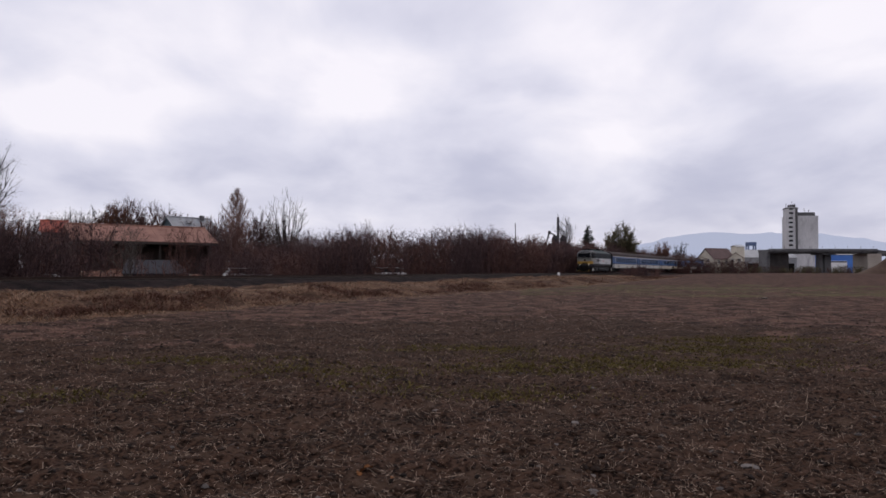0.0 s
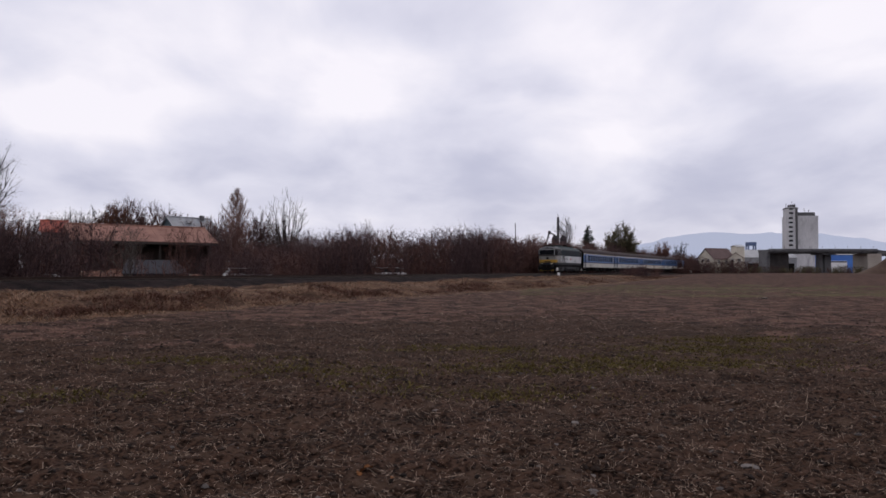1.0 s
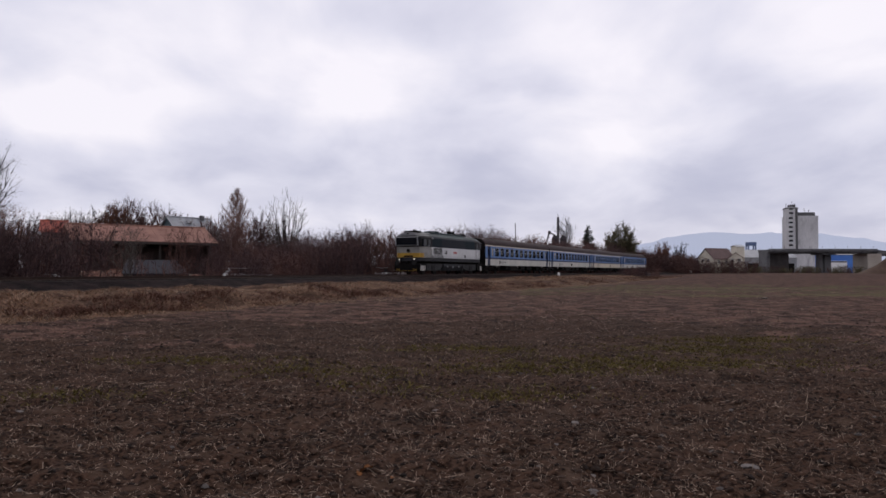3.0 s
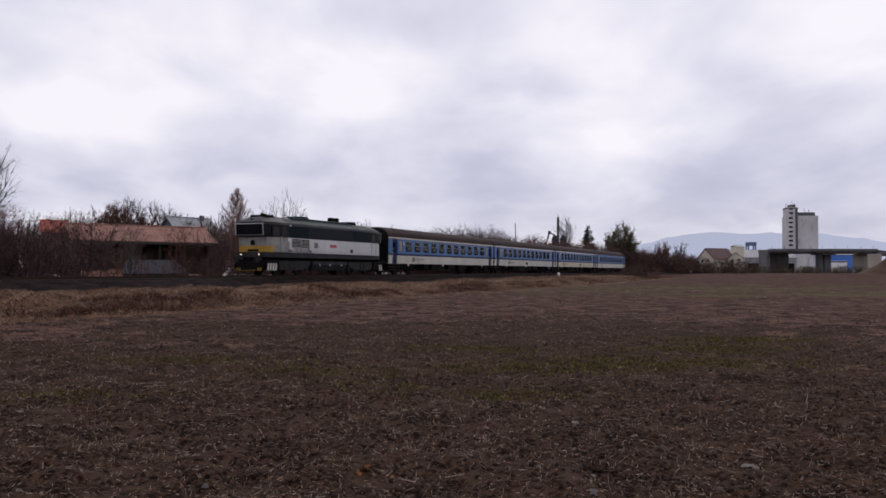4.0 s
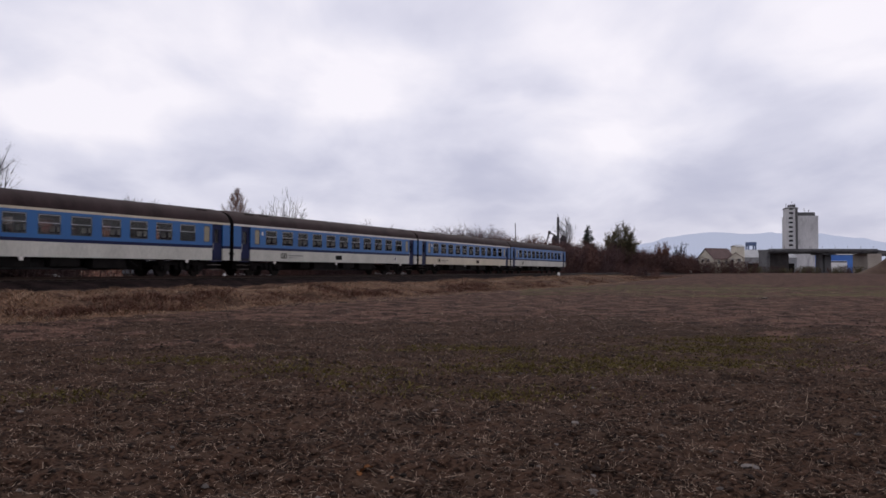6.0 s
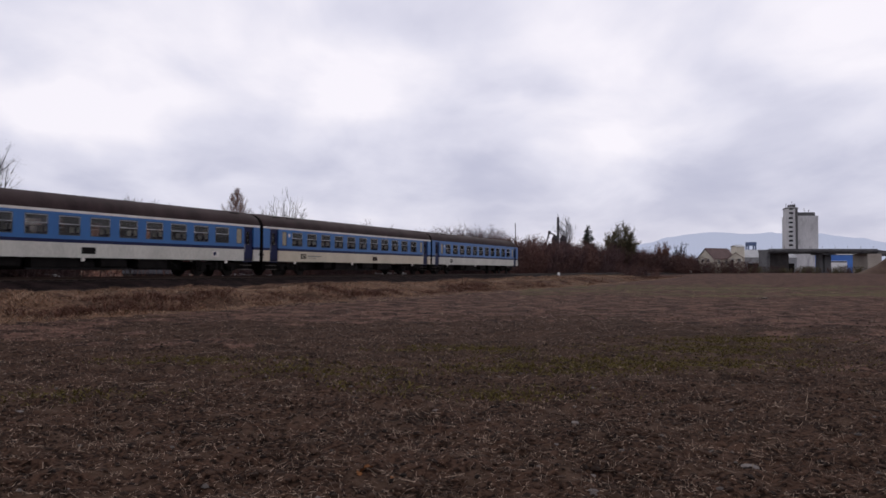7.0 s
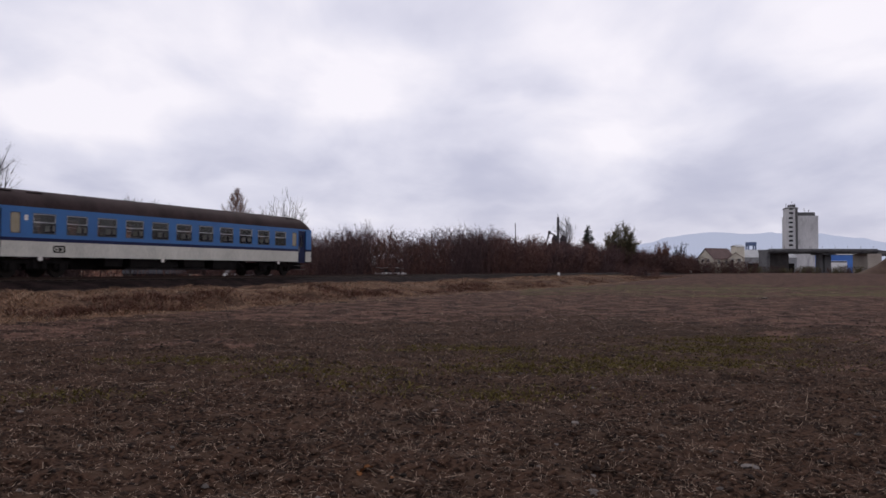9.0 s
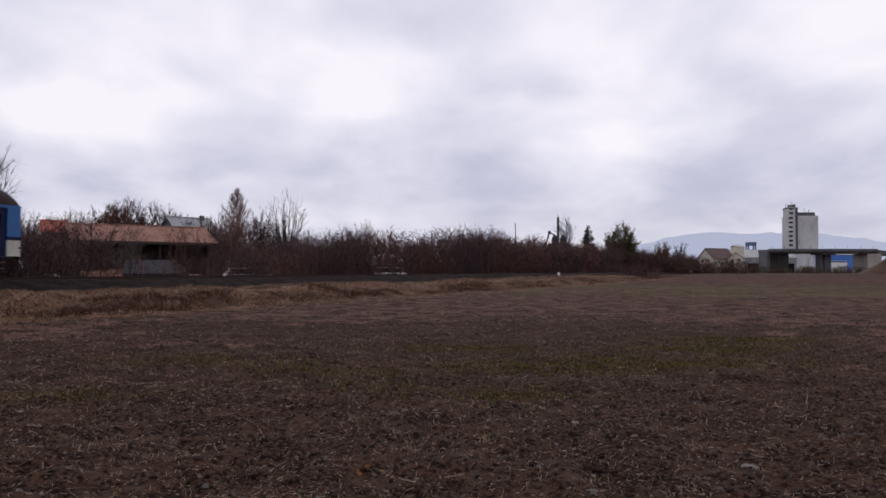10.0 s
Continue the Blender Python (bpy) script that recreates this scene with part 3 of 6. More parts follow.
def build_coach(lower, label, crest_x, mark, tail=False, emblem=0.0, stripe=STRIPE):
    """An express coach: body walls, roof, windows, doors, steps, running gear and lettering."""
    c = tagged(empty("passenger_coach"), label, "train coach", "coaches of the train")
    big, small, pb, pu, ps, seat = MESHES
    for s in (1, -1):
        w = part("side_wall", coach_side(s), [lower, NAVY, BLUE, BLUE if tail else stripe, LINING], c)
        for k, x in enumerate(WIN):
            o = part("window", big, None, c)
            o.location = (x, s * 1.385, WZ0)
            for me in (pb, pu):
                g = part("pane", me, None, o)
                g.location = (0, 0.003 * s, 0)
                g.visible_shadow = False
        for x in SMALL:
            o = part("small_window", small, None, c)
            o.location = (x, s * 1.385, WZ0)
            part("pane", ps, None, o, "yellowed frosted glass")
        for k, x in enumerate(DOORS):
            d = part("door", door_mesh(), NAVY, c, "dark blue folding door")
            d.location = (x, s * 1.30, 0)
            q = part("pane", boxes((-0.19, 0.19, -0.005, 0.005, 1.95, 2.75)), PANE, d)
            q.visible_shadow = False
            part("handle", rods((((0.30), s * 0.05, 1.5), ((0.30), s * 0.05, 1.95), 0.02)), FRAME, d, "grey metal handrail")
            for j, z in enumerate((0.42, 0.68, 0.93)):
                part("step", boxes((x - 0.4, x + 0.4, *sorted((s * 1.02, s * 1.33)), z - 0.03, z), bevel=0.006), STEP, c)
        # yellowish numerals and sign plates along the sole bar
        for x in (crest_x - 0.05 + 1.0, crest_x - 16.2, crest_x - 6.3):
            part("sole_bar_plate", boxes((x - 0.1, x + 0.1, *sorted((s * 1.375, s * 1.405)), 0.76, 0.93)), STRIPE, c, "small white lifting mark")
    bm = bmesh.new()
    secs = []
    n = 30
    xs = [-HALF + 1.0 * i / 8 for i in range(8)] + [-HALF + 1 + (2 * HALF - 2) * i / n for i in range(n + 1)] + [HALF - 1 + 1.0 * i / 8 for i in range(1, 9)]
    for x in xs:
        h = coach_section(x, tail)
        secs.append([(x, y, z) for y, z in h] + [(x, -y, z) for y, z in h[-2::-1]])
    rings = loft(bm, secs, close=False)
    for f in bm.faces:
        f.smooth = True
    part("roof", bm, ROOF, c, "brown-grey sooty curved roof")
    for x in (-10.2, 10.2, 8.7):
        part("roof_grip", boxes((x - 0.4, x + 0.4, 0.82, 0.98, 3.82, 3.885), bevel=0.01), SOOT, c)
    # floor, ends, inner walls
    part("floor_pan", boxes((-HALF, HALF, -1.33, 1.33, 0.93, 1.08)), IRON, c)
    for k in (-1, 1):
        bm = bmesh.new()
        h = coach_section(k * HALF, tail)
        prof = [(1.36, 0.93), (1.405, 1.3)] + h + [(-y, z) for y, z in h[-2::-1]] + [(-1.405, 1.3), (-1.36, 0.93)]
        a, b = [[bm.verts.new((x, y, z)) for y, z in prof] for x in (k * (HALF - 0.002), k * (HALF - 0.08))]
        bm.faces.new(a)
        bm.faces.new(b[::-1])
        for i in range(len(a)):
            bm.faces.new((a[i], b[i], b[(i + 1) % len(a)], a[(i + 1) % len(a)]))
        e = part("end_wall", bm, NAVY if tail and k < 0 else SOOT, c)
        bm = bmesh.new()
        box(bm, *sorted((k * HALF, k * (HALF + 0.16))), -0.62, -0.45, 1.1, 3.3, 0.04)
        box(bm, *sorted((k * HALF, k * (HALF + 0.16))), 0.45, 0.62, 1.1, 3.3, 0.04)
        box(bm, *sorted((k * HALF, k * (HALF + 0.16))), -0.62, 0.62, 3.2, 3.38, 0.04)
        part("gangway_bellows", bm, RUBBER, c)
        part("gangway_door", boxes((*sorted((k * HALF, k * (HALF + 0.03))), -0.44, 0.44, 1.1, 3.2)), IRON, c)
        buffers(c, k * (HALF - 0.15), k)
    for x in [10.2, 6.7, 3.2, -0.2, -3.6, -7.05, -10.4]:
        part("partition", boxes((x - 0.02, x + 0.02, -1.33, 0.35, 1.08, 3.1)), LINING, c)
    for k in range(10):
        x = (WIN[k] + WIN[k + 1]) / 2
        for y in (-0.82, 0.82):
            o = part("double_seat", seat, None, c)
            o.location = (x, y, 1.55)
    part("ceiling_panel", boxes((-HALF + 0.1, HALF - 0.1, -1.3, 1.3, 3.06, 3.10)), LINING, c)
    # under the floor
    for x in (-8.6, 8.6):
        bogie(c, x, 2.5, 0.47)
    bm = boxes((-4.6, -2.6, 0.55, 1.25, 0.42, 0.93), (-1.9, -0.3, 0.7, 1.25, 0.50, 0.93), (0.6, 3.4, 0.65, 1.2, 0.45, 0.93), (3.9, 5.0, 0.5, 1.2, 0.5, 0.93),
               (-5.0, 4.8, -1.2, -0.5, 0.46, 0.93), bevel=0.03)
    part("underfloor_equipment", bm, SOOT, c)
    # black filler boxes stand for the deep shade under the floor
    part("brake_rigging", boxes((-6.4, 6.4, -0.45, 0.45, 0.36, 0.93), (-11.6, -10.2, -0.9, 0.9, 0.42, 0.93), (10.2, 11.6, -0.9, 0.9, 0.42, 0.93), bevel=0.03), SOOT, c)
    bm = bmesh.new()
    rod(bm, (-5.6, 0.95, 0.55), (-4.9, 0.95, 0.93), 0.04)
    rod(bm, (-2.4, 1.1, 0.40), (3.6, 1.1, 0.40), 0.035)
    rod(bm, (1.2, 0.6, 0.62), (-2.1, 0.6, 0.62), 0.22, n=14)
    part("air_tank", bm, IRON, c)
    # crest and lettering stand a hair proud of the paint
    bm = bmesh.new()
    crest(bm, crest_x, 1.415, 1.30, 0.33, 0.17)
    part("crest", bm, [SOOT, lower], c, "dark outlined crest on the lower band")
    if not tail:
        part("lettering", boxes((crest_x - 2.1, crest_x - 0.5, 1.408, 1.4145, 1.30, 1.36)), LETTER, c, "small dark grey lettering bar")
        part("lettering", boxes((crest_x - 1.5, crest_x - 0.5, 1.408, 1.4145, 1.18, 1.21)), LETTER, c, "small dark grey lettering bar")
    if mark:
        x, w, m = mark
        part("panel_mark", boxes((x - w / 2, x + w / 2, 1.405, 1.4165, 1.12, 1.44)), m, c, "square panel on the lower band")
    part("class_mark", boxes((9.30, 9.46, 1.405, 1.415, 2.56, 2.80)), STRIPE, c, "pale class mark")
    if emblem:
        part("emblem_plate", boxes((emblem - 0.27, emblem + 0.27, 1.405, 1.4165, 1.12, 1.46)), STRIPE, c, "pale emblem plate")
        bm = bmesh.new()
        rod(bm, (emblem + 0.08, 1.41, 1.32), (emblem + 0.08, 1.4185, 1.32), 0.12, n=16)
        part("emblem", bm, NAVY, c, "dark blue round emblem")
    if tail:
        for y in (-1.05, 1.05):
            part("tail_lamp", rods(((-HALF - 0.0, y, 1.5), (-HALF - 0.08, y, 1.5), 0.09), n=12), RED, c, "red tail lamp")
    return c


def crest(bm, x, y, z, sx=0.42, sz=0.20, sgn=1):
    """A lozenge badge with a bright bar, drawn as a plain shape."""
    prof = [(-1, -0.6), (-0.75, -1), (0.9, -1), (1, 0.5), (0.75, 1), (-0.85, 1)]
    a = [bm.verts.new((x + sx * p, y - 0.012, z + sz * q)) for p, q in prof]
    b = [bm.verts.new((x + sx * p, y, z + sz * q)) for p, q in prof]
    bm.faces.new(b)
    for i in range(6):
        bm.faces.new((a[i], a[(i + 1) % 6], b[(i + 1) % 6], b[i]))
    for u0, u1, v0, v1 in ((-0.65, -0.05, 0.35, 0.6), (-0.65, -0.45, -0.55, 0.35), (-0.65, -0.05, -0.7, -0.5), (0.15, 0.35, -0.7, 0.6), (0.35, 0.7, 0.35, 0.6), (0.55, 0.75, -0.6, 0.35)):
        box(bm, x + sx * u0, x + sx * u1, y, y + 0.004, z + sz * v0, z + sz * v1, mi=1)


MESHES = window_meshes()
LETTER = mat("grey_lettering", (0.09, 0.09, 0.10), (0.13, 0.13, 0.14), 5, 0.6, 0.0)
LABEL = "blue and grey-white express coach with a sooty brown roof"
coaches = [build_coach(WHITE, LABEL, 12.25 - 4.70, None, stripe=CREAM),
           build_coach(WHITE, "blue and grey-white express coach with a dark lower panel", 12.25 - 5.1, (12.25 - 11.7, 0.8, SOOT), False, 12.25 - 20.4),
           build_coach(CREAM, "blue and cream express coach with a rusty panel", 12.25 - 4.5, (12.25 - 14.2, 0.75, RAIL)),
           build_coach(WHITE, "blue and grey-white express coach closing the train", 12.25 - 4.55, None, True)]


SOOTY = mat("soot_stained_paint", (0.020, 0.019, 0.020), (0.20, 0.195, 0.195), 1.1, 0.7, 0.05, fine=6, stretch=(1, 1, 0.8), hard=0.16)
GRIME = mat("grimy_grey_paint", (0.035, 0.034, 0.034), (0.38, 0.38, 0.38), 1.4, 0.6, 0.05, fine=7, stretch=(1, 1, 0.4), hard=0.10)


def loco_section(x):
    """Outline of the locomotive's body at x, from the sole to the crown: (y, z) on the +y side."""
    e = max(0.0, (abs(x) - 5.6) / 2.0)
    side = 1.47 - 0.36 * e ** 2.4
    top = 3.98 - 0.20 * e ** 2
    return [(side - 0.02, 1.54), (side, 1.75), (side, 1.95), (side, 2.52), (side, 2.60), (side - 0.02, 3.35), (side - 0.14, 3.52), (side * 0.62, 3.52 + (top - 3.52) * 0.62), (side * 0.30, top - 0.03), (0, top)]


def build_loco():
    """A four-axle diesel locomotive, green over light grey with a yellow band, two cabs."""
    c = tagged(empty("diesel_locomotive"), "dark green and light grey diesel locomotive with a yellow-banded nose", "locomotive")
    L = 7.55
    xs = [-L + 0.28 * i for i in range(8)] + [-5.4 + 10.8 * i / 40 for i in range(41)] + [L - 0.28 * i for i in range(7, -1, -1)]
    bm = bmesh.new()
    secs = []
    for x in xs:
        h = loco_section(x)
        # the face leans back above and below the window sill
        k = max(0.0, (abs(x) - 6.9) / (L - 6.9))
        lean = [0.45, 0.42, 0.40, 0.36, 0.08, 0.0, 0.07, 0.28, 0.40, 0.44]
        s = 1 if x > 0 else -1
        half = [(x - s * k * q, y, z) for (y, z), q in zip(h, lean)]
        secs.append(half + [(a, -b, d) for a, b, d in half[-2::-1]])
    strip = [0, 0, 0, 1, 1, 1, 2, 2, 2]
    rings = loft(bm, secs, strip + strip[::-1], close=False)
    for ring in (rings[0], rings[-1]):
        for i in range(9):
            f = bm.faces.new((ring[i], ring[i + 1], ring[17 - i], ring[18 - i])) if i < 8 else bm.faces.new((ring[8], ring[9], ring[10]))
            f.material_index = strip[i]
    # the band on both noses is yellow and wraps round onto the cab sides
    for f in bm.faces:
        m = f.calc_center_median()
        if m.x > 6.75 and 1.55 < m.z < 1.95:
            f.material_index = 3
    for f in bm.faces:
        m = f.calc_center_median()
        if m.x > 5.3 and f.material_index == 2:
            f.material_index = 4
        elif f.material_index == 2 and abs(m.x) > 2.85:
            f.material_index = 1
        elif f.material_index == 1 and -2.8 < m.x < 2.85:
            f.material_index = 5
        elif f.material_index == 1 and abs(m.x) > 5.2 and m.z < 3.45:
            f.material_index = 6
        # lower nose and front cab sides take the darker mottled grey
        elif f.material_index == 0 and m.x > 5.2:
            f.material_index = 7
    part("body", bm, [GREYW, GREEN, GREEN2, YELLOW, CABROOF, SLATEGREY, CABDARK, NOSEGREY], c)
    bm = bmesh.new()
    fr = [(-7.42, 1.10), (-6.6, 1.38), (-5.6, 1.45), (5.6, 1.45), (6.6, 1.38), (7.42, 1.10)]
    plan = fr + [(x, -y) for x, y in fr[::-1]]
    loft(bm, [[(x, y, z) for x, y in plan] for z in (1.20, 1.535)])
    bm.verts.ensure_lookup_table()
    bm.faces.new(bm.verts[:12])
    bm.faces.new(bm.verts[12:])
    part("main_frame", bm, SKIRT, c, "dark grey sole frame")
    # raised roof walk and long roof hatch
    bm = bmesh.new()
    hatch = [(-1.02, 3.66), (-0.86, 3.92), (-0.35, 4.04), (0.35, 4.04), (0.86, 3.92), (1.02, 3.66)]
    loft(bm, [[(x, y, z) for y, z in hatch] for x in (-3.4, 3.2)], close=True)
    bm.faces.new([v for v in bm.verts if v.co.x > 3][::1])
    bm.faces.new([v for v in bm.verts if v.co.x < -3][::-1])
    part("roof_hatch", bm, GREEN2, c, "weathered grey-green roof hatch")
    bm = bmesh.new()
    for y in (-0.8, 0.8):
        loft(bm, [[(x, y + dy, z) for dy, z in ((-0.09, 3.86), (0.09, 3.80), (0.09, 3.96), (-0.09, 4.0))] for x in (-3.0, 4.2)], close=True)
    part("roof_rail", bm, GREEN2, c)
    # fan housings, exhaust, horns
    part("fan_housing", rods(((2.3, 0, 3.8), (2.3, 0, 4.14), 0.80, 0.74), n=24), GREEN2, c)
    # added black filler, so the space between frame and bogies reads dark
    part("core", boxes((-7.1, 7.1, -0.85, 0.85, 0.50, 1.22)), SOOT, c)
    for x in (-2.55, -1.90):
        part("exhaust", boxes((x - 0.17, x + 0.17, -0.22, 0.22, 3.95, 4.36), bevel=0.04), SOOT, c, "sooty exhaust stack")
    part("roof_vent", boxes((-4.6, -3.8, -0.6, 0.6, 3.85, 4.15), bevel=0.06), SOOT, c)
    part("antenna", rods(((-5.3, 0.3, 3.8), (-5.3, 0.3, 4.25), 0.03)), IRON, c)
    part("antenna", rods(((-6.0, 0.2, 3.8), (-6.0, 0.2, 4.15), 0.03)), IRON, c)
    bm = bmesh.new()
    box(bm, 5.75, 6.75, -0.75, 0.75, 3.70, 4.02, 0.10)
    box(bm, 6.55, 6.95, -0.22, 0.22, 3.66, 3.95, 0.05)
    rod(bm, (6.0, 0.35, 4.0), (6.75, 0.35, 4.05), 0.05, 0.10)
    part("cab_roof_unit", bm, SOOT, c, "dark cab roof cooling unit")
    for k in (1, -1):
        # windscreen band with its light frame
        f = part("windscreen", windscreen(k), DARKGLASS, c, "dark cab windscreen")
        part("windscreen_frame", windscreen_frame(k), FRAME, f, "light grey window surround")
        bm = bmesh.new()
        rod(bm, (k * 7.10, 0, 2.16), (k * 7.205, 0, 2.16), 0.22, 0.19, n=6)
        part("nose_badge", bm, SOOT, c, "dark badge on the nose")
        part("front_number_plate", boxes((*sorted((k * 7.04, k * 7.15)), -0.45, 0.45, 1.58, 1.72)), SOOT, c)
        for y in (-0.74, 0.74):
            h = part("headlamp", rods(((k * 7.0, y, 1.38), (k * 7.45, y, 1.38), 0.12), n=16), SOOT, c)
            part("lens", rods(((k * 7.45, y, 1.38), (k * 7.468, y, 1.38), 0.050), n=16), HEADLAMP if k > 0 else FRAME, h)
        part("top_lamp", rods(((k * 6.9, 0, 3.66), (k * 7.30, 0, 3.64), 0.13), n=14), IRON, c)
        bm = bmesh.new()
        prof = [(-1.25, 1.0), (1.25, 1.0), (1.15, 0.42), (0.9, 0.26), (-0.9, 0.26), (-1.15, 0.42)]
        loft(bm, [[(x, y, z) for y, z in prof] for x in (k * 7.35, k * 7.52)])
        bm.faces.new([bm.verts[i] for i in range(6)] if bm.verts.ensure_lookup_table() is None else [])
        bm.faces.new([bm.verts[i] for i in range(6, 12)])
        part("pilot_plate", bm, SOOT, c)
        bm = bmesh.new()
        for i in range(-5, 6):
            box(bm, *sorted((k * 7.525, k * 7.54)), i * 0.19 - 0.03, i * 0.19 + 0.03, 0.30, 0.52 if abs(i) > 3 else 0.36)
        part("warning_stripes", bm, [YELLOW], c, "yellow hazard stripes")
        for s in (-1, 1):
            bm = bmesh.new()
            for i in range(4 if k > 0 else 2):
                x = k * (7.30 - i * 0.27)
                loft(bm, [[(x + dx - k * dz * 0.15, s * y, 0.34 + dz) for dx, dz in ((-0.055, 0), (0.055, 0), (0.055, 0.46), (-0.055, 0.46))] for y in (1.335, 1.37)])
                bm.verts.ensure_lookup_table()
                bm.faces.new(bm.verts[-4:])
            part("side_stripes", bm, STRIPE, c, "white slanted warning stripes")
            part("step_skirt", boxes((*sorted((k * 6.05, k * 7.4)), *sorted((s * 1.2, s * 1.34)), 0.36, 1.02), bevel=0.03), SOOT, c)
            for x in (5.45, 6.12):
                part("handrail", rods(((k * x, s * 1.53, 1.6), (k * x, s * 1.53, 2.6), 0.022)), FRAME, c)
            d = part("cab_door", boxes((*sorted((k * 5.5, k * 6.06)), *sorted((s * 1.42, s * 1.482)), 1.56, 2.52), bevel=0.02), NOSEGREY if k > 0 else GREYW, c, "cab door")
            part("upper_leaf", boxes((*sorted((k * 5.5, k * 6.06)), *sorted((s * 1.42, s * 1.480)), 2.525, 3.25), bevel=0.02), IRON, d)
            part("door_window", boxes((*sorted((k * 5.58, k * 5.98)), *sorted((s * 1.479, s * 1.487)), 2.62, 3.15)), DARKGLASS, d)
            part("cab_window", boxes((*sorted((k * 6.25, k * 6.95)), *sorted((s * 1.20, s * 1.455)), 2.60, 3.22), bevel=0.02), DARKGLASS, c)
        buffers(c, k * 7.42, k)
        part("coupling_hook", boxes((*sorted((k * 7.42, k * 7.8)), -0.06, 0.06, 0.9, 1.12), bevel=0.02), SOOT, c)
    for s in (1, -1):
        # louvred air intakes, crest, maker's plate, hatches
        for x0, x1 in ((3.92, 4.92), (2.92, 3.86)):
            g = part("air_intake", boxes((x0, x1, *sorted((s * 1.44, s * 1.4735)), 1.86, 2.46)), SOOT, c, "dark louvred air intake")
            part("soot_streak", boxes((x0 - 0.05, x1 + 0.03, *sorted((s * 1.44, s * 1.4725)), 1.60, 1.85)), GRIME, c, "sooty stain below the intake")
            for i in range(6):
                o = part("slat", boxes((x0, x1, *sorted((s * 1.46, s * 1.50)), 1.885 + i * 0.096, 1.908 + i * 0.096)), GREYW, g)
        part("soot_patch", boxes((2.62, 5.30, *sorted((s * 1.44, s * 1.4715)), 1.56, 1.74)), SOOTY, c, "dark soot along the sill")
        bm = bmesh.new()
        crest(bm, 2.1, 1.482, 2.10, 0.27, 0.17)
        if s < 0:
            for v in bm.verts:
                v.co.y *= -1
        part("crest", bm, [SOOT, GREYW], c, "dark outlined crest")
        part("maker_plate", boxes((-0.5, 0.36, *sorted((s * 1.465, s * 1.483)), 2.00, 2.20)), RED, c, "red plate")
        part("hatch", boxes((-2.72, -2.38, *sorted((s * 1.465, s * 1.483)), 1.66, 1.92)), IRON, c)
        part("number_panel", boxes((5.1, 5.38, *sorted((s * 1.465, s * 1.484)), 2.28, 2.52)), STRIPE, c, "pale number panel")
        part("side_lamp", boxes((4.98, 5.22, *sorted((s * 1.43, s * 1.50)), 3.30, 3.42), bevel=0.02), FRAME, c)
        bm = bmesh.new()
        for z in (1.66, 1.80, 2.22, 2.36):
            box(bm, -4.8, 2.6, *sorted((s * 1.466, s * 1.476)), z, z + 0.012)
        part("side_corrugation", bm, GREYW, c)
        part("rear_shutter", boxes((-6.7, -6.2, *sorted((s * 1.30, s * 1.462)), 2.56, 3.2), bevel=0.01), IRON, c)
    for x in (-4.5, 4.5):
        bogie(c, x, 2.4, 0.5, True)
    bm = bmesh.new()
    prof = [(-1.25, 1.0), (1.25, 1.0), (1.3, 0.75), (1.1, 0.34), (-1.1, 0.34), (-1.3, 0.75)]
    loft(bm, [[(x, y, z) for y, z in prof] for x in (-2.2, 2.2)])
    bm.faces.new([v for v in bm.verts if v.co.x > 2])
    bm.faces.new([v for v in bm.verts if v.co.x < -2])
    part("fuel_tank", bm, SKIRT, c)
    for x in (-1.4, 0.1, 1.4):
        part("tank_cap", rods(((x, 1.2, 0.72), (x, 1.33, 0.72), 0.065), n=12), BAR, c)
    return c


def face_x(z):
    """How far forward the nose stands at height z."""
    return 7.55 - np.interp(z, [1.54, 1.75, 1.95, 2.52, 2.60, 3.35, 3.52], [0.45, 0.42, 0.40, 0.36, 0.08, 0.0, 0.07])


def windscreen(k):
    """A dark glass band across the nose, set just proud of it, wrapping a little round the corners."""
    bm = bmesh.new()
    z0, z1 = 2.66, 3.36
    def ring(z, out):
        f = face_x(z) + out
        return [(k * (f - 0.40), -1.255 - out, z), (k * (f - 0.03), -1.15, z), (k * f, -1.09, z), (k * f, 1.09, z), (k * (f - 0.03), 1.15, z), (k * (f - 0.40), 1.255 + out, z)]
    loft(bm, [ring(z0, 0.012), ring(z1, 0.012)], close=False)
    loft(bm, [ring(z1, 0.012), ring(z1, -0.03)], close=False)
    loft(bm, [ring(z0, -0.03), ring(z0, 0.012)], close=False)
    return bm


def windscreen_frame(k):
    bm = bmesh.new()
    def bar(z0, z1, y0, y1, out=0.03):
        f0, f1 = face_x(z0) + out, face_x(z1) + out
        loft(bm, [[(k * (f0 - 0.06), y, z0), (k * f0, y, z0), (k * f1, y, z1), (k * (f1 - 0.06), y, z1)] for y in (y0, y1)])
    bar(2.58, 2.67, -1.16, 1.16)
    bar(3.36, 3.41, -1.16, 1.16)
    for y in (-1.16, 1.08):
        bar(2.66, 3.36, y, y + 0.08)
    return bm


loco = build_loco()


# ---- buildings and fixtures ----
TILE_RED = mat("red_roof_tiles", (0.24, 0.055, 0.038), (0.36, 0.09, 0.06), 1.5, 0.8, 0.3, stretch=(1, 1, 3))
RUSTY = mat("faded_red_brown_roofing", (0.17, 0.085, 0.066), (0.255, 0.135, 0.105), 0.6, 0.85, 0.2, fine=16, spots=(0.145, 0.07, 0.054), spec=0.15)
PLANKS = mat("dark_weathered_planks", (0.020, 0.015, 0.013), (0.048, 0.036, 0.030), 2, 0.9, 0.4, stretch=(4, 4, 0.5), vary=0.25)
TARRED = mat("grey_tarred_sheet", (0.019, 0.019, 0.025), (0.031, 0.031, 0.038), 1.2, 0.85, 0.15, spec=0.1)
